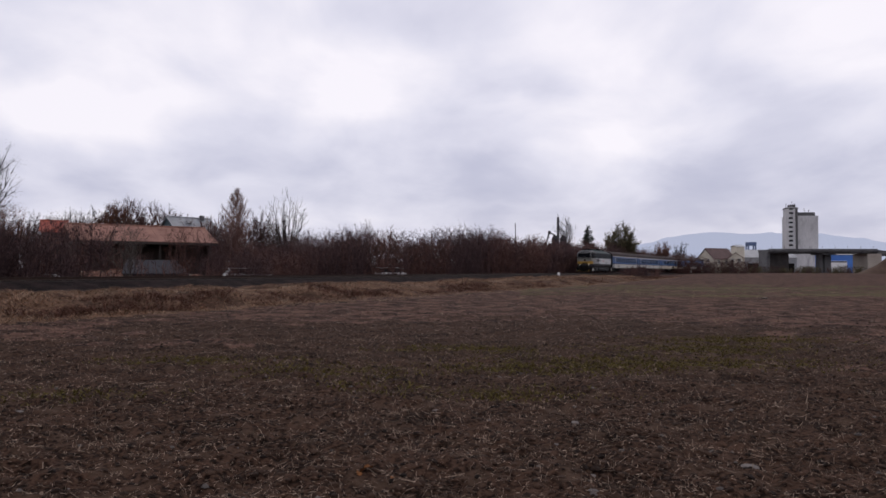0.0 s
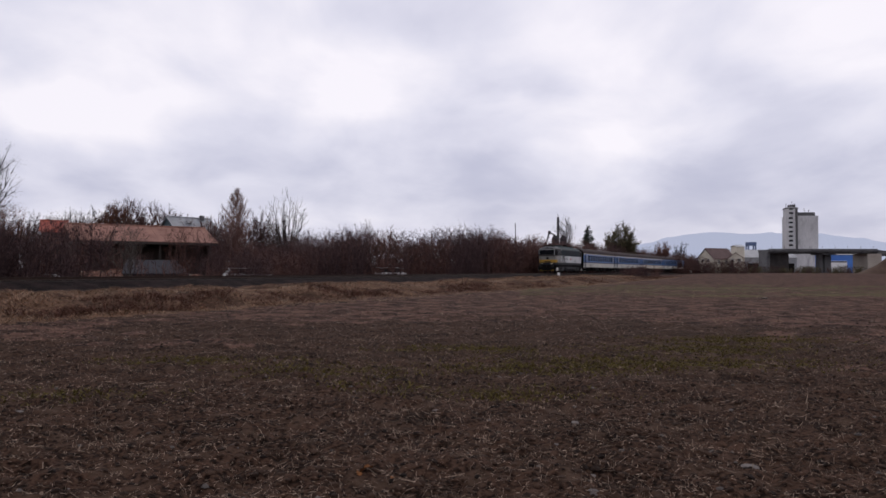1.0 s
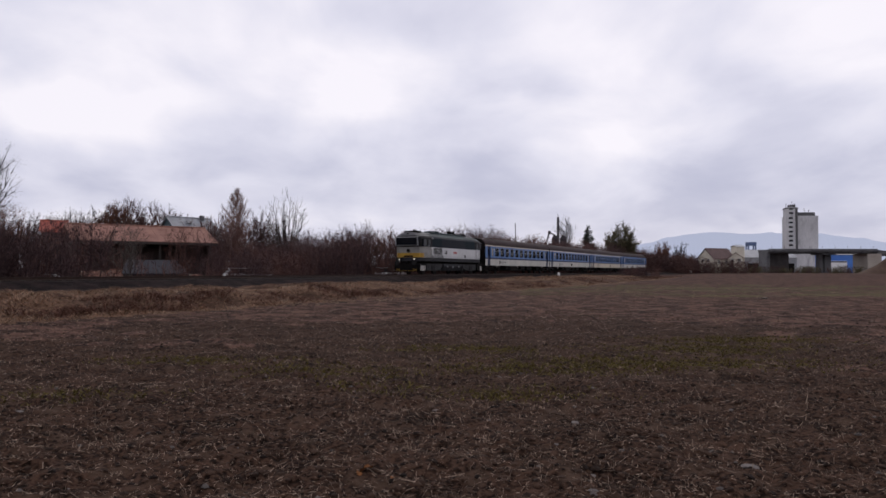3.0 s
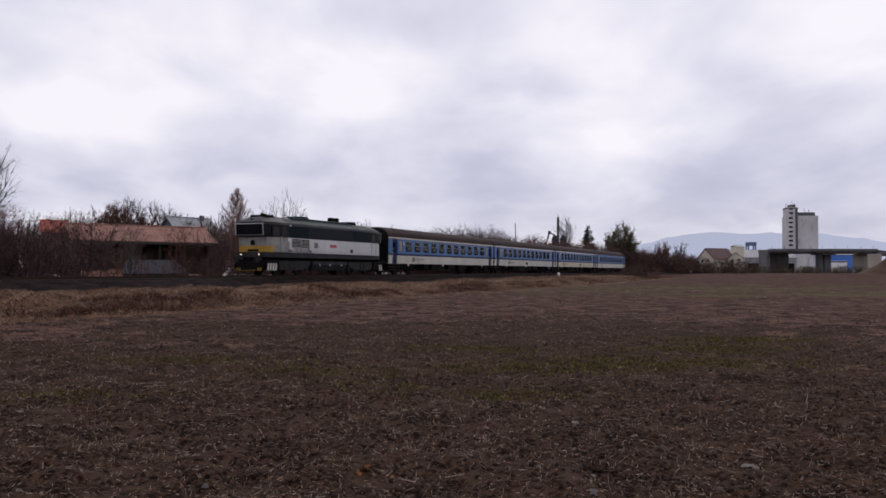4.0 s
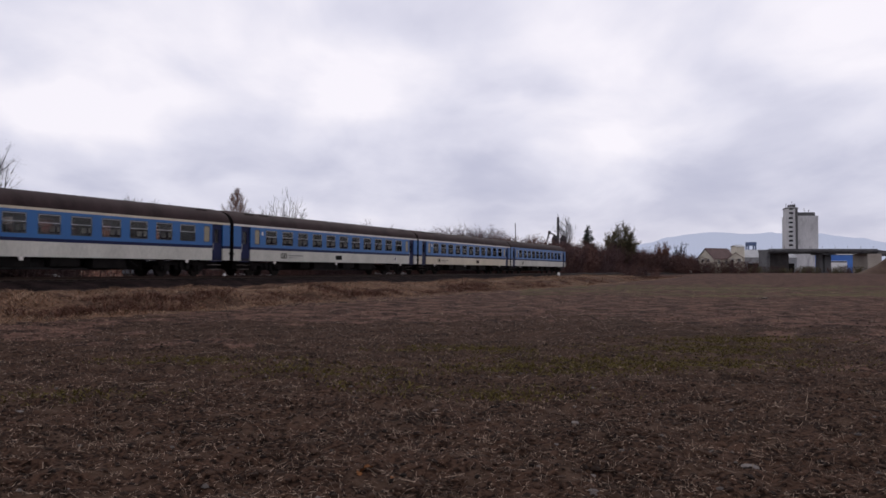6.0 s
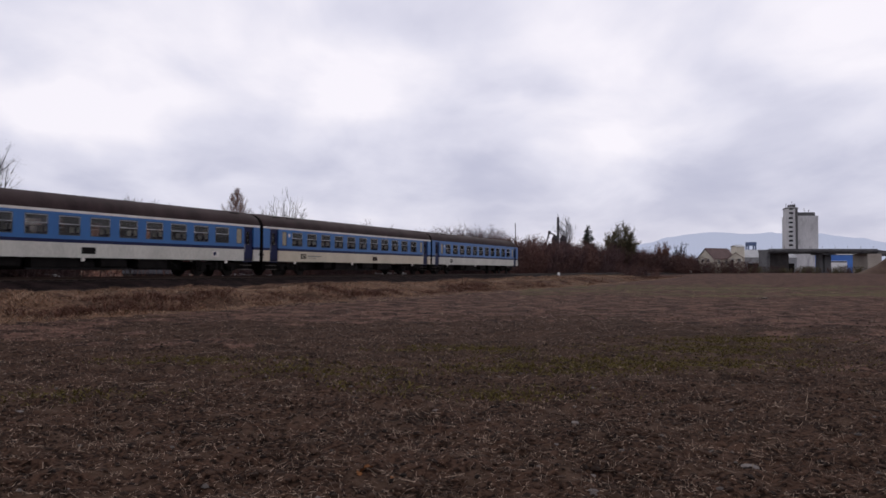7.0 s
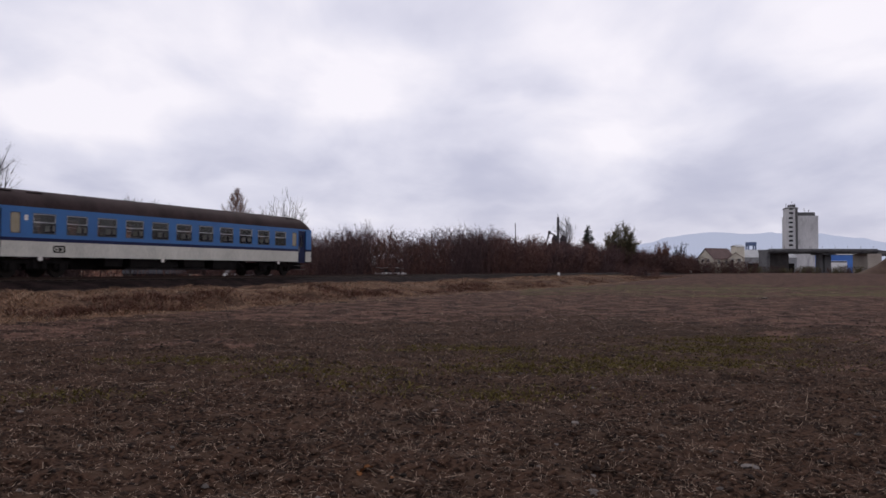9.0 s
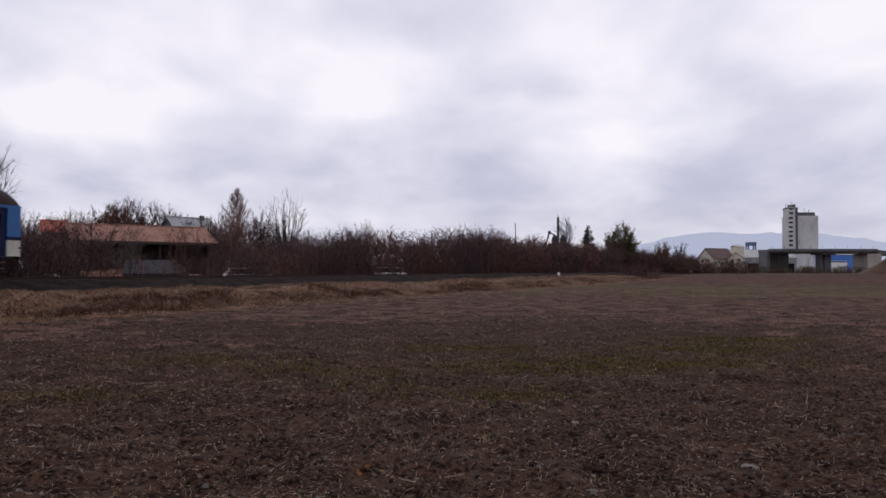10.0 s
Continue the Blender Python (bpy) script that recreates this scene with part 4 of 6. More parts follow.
BRICK = mat("orange_brick", (0.29, 0.135, 0.092), (0.42, 0.215, 0.155), 3, 0.9, 0.3, vary=0.3)
TEAL = mat("teal_cladding", (0.045, 0.082, 0.098), (0.072, 0.115, 0.132), 1, 0.7, 0.1)
SLATE = mat("grey_slate_roof", (0.11, 0.118, 0.135), (0.18, 0.19, 0.21), 1.2, 0.5, 0.2)
PLASTER = mat("pale_render", (0.47, 0.425, 0.345), (0.60, 0.555, 0.465), 0.6, 0.9, 0.1)
BROWNROOF = mat("brown_roof_tiles", (0.065, 0.036, 0.033), (0.11, 0.064, 0.058), 0.8, 0.8, 0.3)
CONCRETE = mat("weathered_concrete", (0.43, 0.43, 0.44), (0.57, 0.565, 0.57), 0.12, 0.9, 0.1, fine=12, stretch=(1, 1, 0.35), spots=(0.35, 0.345, 0.355))
DARKCON = mat("stained_concrete", (0.068, 0.067, 0.072), (0.122, 0.120, 0.124), 0.3, 0.9, 0.15, spots=(0.06, 0.06, 0.068))
BEIGE = mat("beige_concrete", (0.26, 0.225, 0.195), (0.36, 0.32, 0.28), 0.3, 0.9, 0.1)
# near-black colour that stands for the shadow under the bridge
SHADED = mat("underpass_shade", (0.018, 0.015, 0.015), (0.050, 0.043, 0.043), 0.5, 0.9, 0.2)
METALROOF = mat("grey_sheet_roof", (0.19, 0.195, 0.21), (0.27, 0.275, 0.29), 0.3, 0.6, 0.05)
BRIGHTBLUE = mat("bright_blue_cladding", (0.035, 0.13, 0.46), (0.06, 0.19, 0.56), 0.4, 0.5, 0.05)
GANTRYBLUE = mat("dull_blue_steel", (0.05, 0.08, 0.17), (0.08, 0.12, 0.23), 0.6, 0.6, 0.05)
CARWHITE = mat("white_car_paint", (0.62, 0.62, 0.62), (0.74, 0.74, 0.74), 1, 0.3, 0.02)
POSTWHITE = mat("white_painted_stone", (0.62, 0.61, 0.60), (0.80, 0.79, 0.78), 4, 0.8, 0.1)
WOODPOLE = mat("grey_wooden_pole", (0.05, 0.043, 0.038), (0.09, 0.078, 0.07), 3, 0.9, 0.3, stretch=(3, 3, 0.4))
EARTH = mat("bare_brown_earth", (0.055, 0.036, 0.027), (0.10, 0.068, 0.052), 0.5, 0.95, 0.6, fine=12, spec=0.1)


def at(x, y, rz=0, sink=0.05):
    """A standing pose on the ground at x, y."""
    return pose(x, y, float(ground_z(x, y, False)) - sink, 0, 0, rz)


def gable_house(name, label, m, lx, ly, eave, ridge, wall_m, roof_m, over=0.35, windows=(), hip=0.0, thick=0.14, open_front=False):
    """A house along its x axis: four walls, two roof slopes with thickness, gables, windows, chimney apart."""
    h = tagged(empty(name, m), label, "house" if name == "house" else name.replace("_", " "))
    X, Y = lx / 2, ly / 2
    t = 0.25
    if open_front:
        for i in range(6):
            x = -X + 0.2 + i * (lx - 0.4) / 5
            part("post", boxes((x - 0.1, x + 0.1, -Y + 0.05, -Y + 0.25, 0, eave)), wall_m, h)
    else:
        part("wall", boxes((-X, X, -Y, -Y + t, 0, eave)), wall_m, h)
    part("wall", boxes((-X, X, Y - t, Y, 0, eave)), wall_m, h)
    for s in (-1, 1):
        bm = bmesh.new()
        rx = X - (hip if s > 0 else 0)
        prof = [(-Y + t, 0), (Y - t, 0), (Y - t, eave), (0, ridge - 0.1 if not hip else eave), (-Y + t, eave)]
        loft(bm, [[(x, y, z) for y, z in prof] for x in (s * X, s * (X - t))])
        bm.verts.ensure_lookup_table()
        bm.faces.new(bm.verts[:5])
        bm.faces.new(bm.verts[5:])
        part("gable_wall", bm, wall_m, h)
    for s in (-1, 1):
        k = (ridge - eave) / Y
        y0, z0 = s * (Y + over), eave - k * over
        bm = bmesh.new()
        e = X + over
        top = [(-e + hip, 0, ridge), (e - hip, 0, ridge), (e, y0, z0), (-e, y0, z0)]
        loft(bm, [top, [(a, b, c - thick) for a, b, c in top]])
        bm.verts.ensure_lookup_table()
        bm.faces.new(bm.verts[:4])
        bm.faces.new(bm.verts[4:])
        r = part("roof_slope", bm, roof_m, h)
    if hip:
        for s in (-1, 1):
            bm = bmesh.new()
            e = X + over
            k = (ridge - eave) / Y
            z0 = eave - k * over
            pts = [(s * (e - hip), 0, ridge), (s * e, Y + over, z0), (s * e, -Y - over, z0)]
            loft(bm, [pts, [(a, b, c - thick) for a, b, c in pts]])
            bm.verts.ensure_lookup_table()
            bm.faces.new(bm.verts[:3])
            bm.faces.new(bm.verts[3:])
            part("roof_hip", bm, roof_m, h)
    part("ridge_cap", rods(((-X - over + hip, 0, ridge + 0.02), (X + over - hip, 0, ridge + 0.02), 0.1)), roof_m, h)
    for side, a, z, w, hh in windows:
        o = part("window", boxes((-w / 2, w / 2, -0.04, 0.05, 0, 0.08), (-w / 2, w / 2, -0.04, 0.05, hh - 0.08, hh), (-w / 2, -w / 2 + 0.08, -0.04, 0.05, 0, hh), (w / 2 - 0.08, w / 2, -0.04, 0.05, 0, hh), (-0.03, 0.03, -0.03, 0.05, 0, hh)), POSTWHITE, h)
        o.location, o.rotation_euler = ((a, -Y, z), (0, 0, 0)) if side == "y" else ((-X, a, z), (0, 0, -math.pi / 2)) if side == "-x" else ((X, a, z), (0, 0, math.pi / 2))
        part("pane", boxes((-w / 2 + 0.05, w / 2 - 0.05, -0.015, 0.04, 0.05, hh - 0.05)), DARKGLASS, o)
    return h


def build_barn():
    """A long open-fronted barn under a faded red-brown roof."""
    b = gable_house("barn", "long open-fronted barn under a faded red-brown roof", at(-32.7, 81.0, 35), 13.4, 8.0, 4.42, 6.0, PLANKS, RUSTY, 0.5, open_front=True)
    for i in range(13):
        x = -6.9 + i * 1.15
        part("roof_seam", rods(((x, -4.45, 4.225), (x, -0.05, 6.005), 0.02), n=5), RUSTY, b)
    part("fascia", boxes((-7.15, 7.15, -4.58, -4.5, 3.92, 4.16)), PLANKS, b, "dark eaves board")
    for i in range(14):
        x = -6.6 + i * 0.95
        part("plank", boxes((x, x + 0.9, -0.62, -0.56, 0.0, 3.3)), PLANKS, b)
    part("back_partition", boxes((-6.6, 6.6, -0.54, -0.40, 0, 3.6)), PLANKS, b)


build_barn()
gable_house("shed", "red-tiled shed beyond the bare bushes", at(-49.4, 96, 25), 2.6, 3.2, 6.35, 7.5, PLANKS, TILE_RED)
HOUSE = gable_house("house", "tall house with teal gable and grey slate roof", at(-43.8, 130, 48), 7.6, 6.4, 7.8, 10.25, TEAL, SLATE, 0.4,
                    [("y", -2.6, 5.2, 1.2, 1.4), ("y", 0.4, 5.2, 1.2, 1.4), ("-x", 0.0, 5.6, 1.3, 1.4)])
part("chimney", boxes((2.0, 2.6, -0.6, 0.0, 9.6, 10.7), bevel=0.02), DARKCON, HOUSE, "dark chimney")
part("roof_window", boxes((-1.2, -0.2, -1.75, -1.0, 9.2, 9.62)), FRAME, HOUSE)
part("aerial", rods(((-3.6, 0, 10.6), (-3.6, 0, 12.6), 0.03), ((-4.0, 0, 12.2), (-3.2, 0, 12.2), 0.02)), IRON, HOUSE)


def build_carport():
    """A low shelter with a grey sheet roof that slopes to the track."""
    c = tagged(empty("shelter", at(-23.3, 61.5, 30)), "low shelter with a dark grey sheet roof", "shelter")
    top = [(-2.9, -2.2, 1.02), (2.1, -2.2, 1.02), (1.7, 1.0, 2.12), (-2.2, 1.0, 2.12)]
    bm = bmesh.new()
    loft(bm, [top, [(a, b, z - 0.07) for a, b, z in top]])
    bm.verts.ensure_lookup_table()
    bm.faces.new(bm.verts[:4])
    bm.faces.new(bm.verts[4:])
    part("roof", bm, TARRED, c)
    for x in (-2.6, -0.4, 1.9):
        part("post", boxes((x - 0.06, x + 0.06, -2.0, -1.88, 0, 1.03)), PLANKS, c)
    part("back_wall", boxes((-2.4, 1.6, 0.85, 0.97, 0, 2.03)), PLANKS, c)


build_carport()


def brick_wall(m, n, rows, label):
    w = tagged(empty("brick_wall", m), label, "brick wall")
    core = part("mortar_core", boxes((0, n * 0.31, 0.02, 0.22, 0, rows * 0.155 - 0.01)), PLASTER, w)
    me = bpy.data.meshes.new("brick")
    bm = boxes((0, 0.295, 0.0, 0.24, 0, 0.14), bevel=0.008)
    bm.to_mesh(me)
    bm.free()
    me.materials.append(BRICK)
    for r in range(rows):
        for i in range(n):
            o = part("brick", me, None, w)
            o.location = (i * 0.31 + (0.15 if r % 2 else 0) - 0.05, 0, r * 0.155)
    return w


brick_wall(at(-30.6, 64.0, 30), 7, 8, "broken orange brick wall behind bare saplings")
brick_wall(at(-28.3, 64.4, 30), 4, 9, "broken orange brick wall behind bare saplings")
brick_wall(at(-21.6, 64.5, 30), 3, 6, "short orange brick wall beside the shelter")


def build_car(m, label):
    """A parked hatchback: lofted body, dark glasshouse, wheels."""
    c = tagged(empty("parked_car", m), label, "car", "parked cars behind the hedge")
    side = [(-2.05, 0.45), (-2.1, 0.75), (-1.95, 0.98), (1.05, 0.98), (1.9, 0.86), (2.1, 0.65), (2.05, 0.40), (1.75, 0.28), (-1.8, 0.28)]
    bm = bmesh.new()
    loft(bm, [[(x * k, y, z) for x, z in side] for y, k in ((-0.84, 0.96), (-0.78, 1.0), (0.78, 1.0), (0.84, 0.96))])
    bm.verts.ensure_lookup_table()
    bm.faces.new(bm.verts[:9])
    bm.faces.new(bm.verts[-9:])
    part("body", bm, CARWHITE, c)
    bm = bmesh.new()
    loft(bm, [[(-1.9, -0.76, 0.98), (1.05, -0.76, 0.98), (1.05, 0.76, 0.98), (-1.9, 0.76, 0.98)], [(-1.55, -0.6, 1.40), (0.3, -0.6, 1.40), (0.3, 0.6, 1.40), (-1.55, 0.6, 1.40)]])
    part("glasshouse", bm, DARKGLASS, c)
    part("roof", boxes((-1.6, 0.33, -0.62, 0.62, 1.40, 1.46), bevel=0.025), CARWHITE, c)
    for x in (-1.25, 1.3):
        for y in (-0.8, 0.8):
            w = part("wheel", rods(((x, y - 0.09, 0.3), (x, y + 0.09, 0.3), 0.3), n=18), RUBBER, c)
            part("rim", rods(((x, y - 0.1, 0.3), (x, y + 0.1, 0.3), 0.18), n=12), FRAME, w)
    for y in (-0.6, 0.6):
        part("headlight", boxes((2.0, 2.07, y - 0.16, y + 0.16, 0.62, 0.76), bevel=0.02), FRAME, c)
    return c


build_car(at(-5.4, 79.5, 62), "white hatchback parked behind the bare hedge")
build_car(at(-17.0, 66.0, 30), "pale hatchback parked behind the bare hedge")
build_car(at(-34.0, 62.5, 20), "white hatchback parked in the scrub")


WORKS = mat("dull_dark_steel", (0.030, 0.028, 0.032), (0.055, 0.050, 0.055), 1.0, 0.8, 0.1, spec=0.1)


def build_works():
    """A dark stack with two hoppers and a slanting conveyor."""
    w = tagged(empty("conveyor_plant", at(23.6, 155, 10)), "dark steel stack with hoppers and slanting conveyor", "industrial plant")
    part("stack", rods(((0, 0, 0), (0, 0, 12.3), 0.30, 0.22), n=14), WORKS, w)
    for x, z in ((-0.6, 8.9), (1.2, 8.8)):
        part("hopper", rods(((x, 0, 6.6), (x, 0, z - 1.0), 0.72, 0.72), ((x, 0, z - 1.0), (x, 0, z - 0.4), 0.72, 0.40), n=14), WORKS, w)
    part("platform", boxes((-1.6, 2.2, -1, 1, 6.4, 6.6)), SOOT, w)
    for x in (-1.4, 2.0):
        for y in (-0.9, 0.9):
            part("leg", boxes((x - 0.1, x + 0.1, y - 0.1, y + 0.1, 0, 6.4)), SOOT, w)
    part("conveyor", rods(((-3.2, 0, 4.6), (-1.9, 0, 9.0), 0.16), ((-1.9, 0, 9.0), (-0.6, 0, 8.6), 0.14), n=8), WORKS, w)
    part("conveyor_head", boxes((-2.1, -1.6, -0.3, 0.3, 8.7, 9.4), bevel=0.05), WORKS, w)


build_works()


def pole(x, y, h, label, arms=0):
    p = tagged(empty("utility_pole", at(x, y)), label, "pole")
    part("shaft", rods(((0, 0, 0), (0, 0, h), 0.09, 0.06), n=10), WOODPOLE, p)
    for i in range(arms):
        part("crossarm", boxes((-0.8, 0.8, -0.05, 0.05, h - 0.5 - i * 0.6, h - 0.4 - i * 0.6)), WOODPOLE, p)
    return p


pole(11.4, 119.0, 8.7, "thin grey wooden pole above the hedge")
pole(57.8, 225.0, 9.6, "grey wooden pole among far shrubs", 1)
pole(72.4, 225.0, 9.3, "grey wooden pole among far shrubs", 1)


def build_marker(x, y, w, h, label):
    bm = bmesh.new()
    box(bm, -w / 2, w / 2, -w / 3, w / 3, 0, h, w * 0.2)
    o = tagged(new("marker_stone", bpy.data.meshes.new("marker_stone")), label, "marker stone")
    bm.to_mesh(o.data)
    bm.free()
    o.data.materials.append(POSTWHITE)
    o.matrix_basis = at(x, y, 30)
    return o


build_marker(14.75, 96.5, 0.36, 0.62, "small white stone marker in dry grass")
build_marker(70.4, 215.5, 1.05, 1.35, "white block at the field edge")


def build_silo():
    """A concrete grain elevator: stair tower with floors of windows, silo block, roof gallery."""
    s = tagged(empty("grain_silo", at(245.5, 522, -8)), "tall pale concrete grain silo with a windowed tower", "grain silo")
    part("silo_block", boxes((-2.0, 11.5, -5, 7, 0, 39.0), bevel=0.15), CONCRETE, s)
    for i in range(6):
        part("pilaster", boxes((-0.4 + i * 2.2, -0.1 + i * 2.2, -5.10, -5.0, 0, 38.6)), CONCRETE, s)
    part("lower_tower", boxes((-9.1, -2.0, -5.2, 5, 0, 38.8), bevel=0.12), CONCRETE, s)
    part("upper_tower", boxes((-8.6, -1.6, -4.8, 4.6, 38.8, 45.0), bevel=0.12), CONCRETE, s)
    part("parapet", boxes((-8.8, -1.4, -5.0, 4.8, 44.0, 44.6)), DARKCON, s)
    part("stair_shaft", boxes((-3.3, -2.0, -5.8, -5.2, 0, 44.0)), DARKCON, s)
    part("roof_gallery", boxes((-1.6, 9.8, -4.0, 2.0, 39.0, 41.4)), DARKCON, s)
    part("roof_hut", boxes((-6.0, -2.6, -3, 3, 45.0, 46.9)), DARKCON, s)
    for x, z in ((-8.0, 48), (-4.0, 49.5), (-2.2, 47.6), (4.0, 44.6), (7.0, 43.4)):
        part("mast", rods(((x, 0, 41 if x > 0 else 44), (x, 0, z), 0.15)), IRON, s)
    me = bpy.data.meshes.new("window")
    bm = boxes((-1.3, 1.3, -0.1, 0.1, 0, 1.25))
    bm.to_mesh(me)
    bm.free()
    me.materials.append(DARKGLASS)
    for i in range(11):
        o = part("window", me, None, s)
        o.location = (-6.4 if i < 9 else -6.0, -5.26 if i < 9 else -4.86, 12.0 + i * 3.1 if i < 9 else 40.3 + (i - 9) * 2.9)
    part("silo_annexe", boxes((-9, 13, -14, -6.2, 0, 12.5), bevel=0.1), CONCRETE, s)


build_silo()


def build_bridge():
    """A road bridge under construction: deck with edge beams, paired piers, a sloped abutment."""
    b = tagged(empty("road_bridge", at(128.4, 262, -3)), "grey concrete road bridge on paired piers", "bridge")
    part("deck", boxes((-17, 19, -5, 5, 7.0, 8.0), bevel=0.05), DARKCON, b)
    part("edge_beam", boxes((-17, 19, -5.35, -5.0, 7.45, 8.25), bevel=0.03), DARKCON, b, "stained concrete edge beam")
    part("girder", boxes((-17, 19, -3.6, -2.6, 6.7, 7.0)), DARKCON, b)
    part("girder", boxes((-17, 19, 2.6, 3.6, 6.7, 7.0)), DARKCON, b)
    for x0, x1 in ((1.3, 2.6), (3.2, 5.4)):
        part("pier", boxes((x0, x1, -1.4, 1.4, 0, 6.35), bevel=0.1), DARKCON, b)
    part("pier_cap", boxes((0.8, 6.0, -4.2, 4.2, 6.3, 6.7), bevel=0.05), DARKCON, b)
    part("pier", boxes((-17.2, -16.2, -4, 4, 0, 7.02), bevel=0.1), DARKCON, b, "grey concrete abutment wall")
    # dark panel added in place of the shaded opening under the deck
    part("back_wall", boxes((-16.1, -9.0, -1.6, -0.6, 0, 7.02)), SHADED, b)
    part("abutment", boxes((15.7, 20.4, -5.2, 5.2, 0, 6.65), bevel=0.1), BEIGE, b, "beige concrete abutment block")
    bm = bmesh.new()
    loft(bm, [[(x, y, z) for x, z in ((19, 6.6), (40, 4.8), (40, 5.8), (19, 7.9))] for y in (-5, 5)])
    bm.verts.ensure_lookup_table()
    bm.faces.new(bm.verts[:4])
    bm.faces.new(bm.verts[4:])
    part("approach_ramp", bm, DARKCON, b)
    for i in range(9):
        x = -16 + i * 4.2
        part("railing_post", rods(((x, -5.2, 8.3), (x, -5.2, 9.2), 0.05), n=6), IRON, b)
    return b


build_bridge()


def build_mound(x, y, r, h, label, seed):
    bm = bmesh.new()
    n, k = 40, 12
    rings = []
    rng = random.Random(seed)
    ph = [rng.uniform(0, 6.28) for _ in range(5)]
    for j in range(k + 1):
        f = j / k
        ring = []
        for i in range(n):
            a = 2 * math.pi * i / n
            rr = r * f * (1 + 0.14 * math.sin(2 * a + ph[0]) + 0.07 * math.sin(5 * a + ph[1]))
            z = h * (0.5 + 0.5 * math.cos(math.pi * f)) * (1 + 0.15 * math.sin(3 * a + ph[2])) + rng.uniform(-0.12, 0.12) * h * (1 - f)
            ring.append((1.7 * rr * math.cos(a), rr * math.sin(a), z - 0.3 * f))
        rings.append(ring)
    loft(bm, rings)
    o = tagged(new("earth_mound", bpy.data.meshes.new("earth_mound")), label, "earth mound")
    bm.to_mesh(o.data)
    bm.free()
    o.data.materials.append(EARTH)
    o.data.polygons.foreach_set("use_smooth", np.ones(len(o.data.polygons), dtype=bool))
    o.matrix_basis = at(x, y)
    return o


build_mound(123.5, 200, 8.5, 6.6, "heap of bare brown earth beside the bridge", 3)
build_mound(136.0, 215, 9.0, 4.6, "heap of bare brown earth beside the bridge", 4)


def hall(name, label, m, lx, ly, h, roof_h, wall_m, roof_m, bays=0):
    """An industrial hall: walls, low pitched roof, door bays."""
    o = gable_house(name, label, m, lx, ly, h, h + roof_h, wall_m, roof_m, 0.3)
    for i in range(bays):
        x = -lx / 2 + (i + 0.5) * lx / bays
        part("door", boxes((x - lx / bays * 0.36, x + lx / bays * 0.36, -ly / 2 - 0.06, -ly / 2 + 0.02, 0, h * 0.62)), SOOT if i % 2 else DARKCON, o)
    return o


hall("factory_hall", "low factory hall with grey sheet roof and dark doors", at(137.5, 335, 2), 30, 18, 7.0, 3.4, METALROOF, METALROOF, 4)
hall("factory_hall", "small pale factory block beside the hall", at(124.8, 320, 0), 3.4, 6, 11.3, 0.6, PLASTER, METALROOF)
BLUEHALL = hall("factory_hall", "bright blue clad factory hall with a white base", at(177.2, 338, -4), 16, 12, 8.0, 0.9, BRIGHTBLUE, METALROOF)
part("white_base", boxes((-8.05, 0.6, -6.2, -6.02, 0, 5.2)), CARWHITE, BLUEHALL)
part("strip_window", boxes((-8.0, 0.4, -6.25, -6.21, 4.5, 5.0)), DARKGLASS, BLUEHALL)


def build_gantry():
    g = tagged(empty("loading_gantry", at(141.0, 346, 5)), "dull blue steel loading gantry above the hall", "gantry")
    for x in (-1.7, 1.7):
        for y in (-1, 1):
            part("leg", boxes((x - 0.25, x + 0.25, y - 0.25, y + 0.25, 0, 12.6)), GANTRYBLUE, g)
    part("cabin", boxes((-1.9, 1.9, -1.6, 1.6, 12.6, 14.2), bevel=0.1), GANTRYBLUE, g)


build_gantry()
gable_house("house", "cream house with a brown tiled roof", at(85.7, 237, 25), 8.8, 6.6, 5.0, 8.0, PLASTER, BROWNROOF, 0.35,
            [("-x", -1.2, 3.6, 1.0, 1.2), ("-x", 1.2, 3.6, 1.0, 1.2), ("y", -2.2, 3.2, 1.0, 1.2), ("y", 0.8, 3.2, 1.0, 1.2)])
gable_house("house", "cream house wing with a brown tiled gable", at(90.6, 234, 70), 6.0, 4.4, 4.6, 6.3, PLASTER, BROWNROOF, 0.3,
            [("-x", -1.0, 3.2, 0.9, 1.2), ("-x", 1.0, 3.2, 0.9, 1.2), ("y", 0.0, 1.2, 1.0, 1.3)])
hall("factory_hall", "low grey hall among far shrubs", at(66.0, 262, 4), 20, 8, 4.6, 0.8, DARKCON, METALROOF)


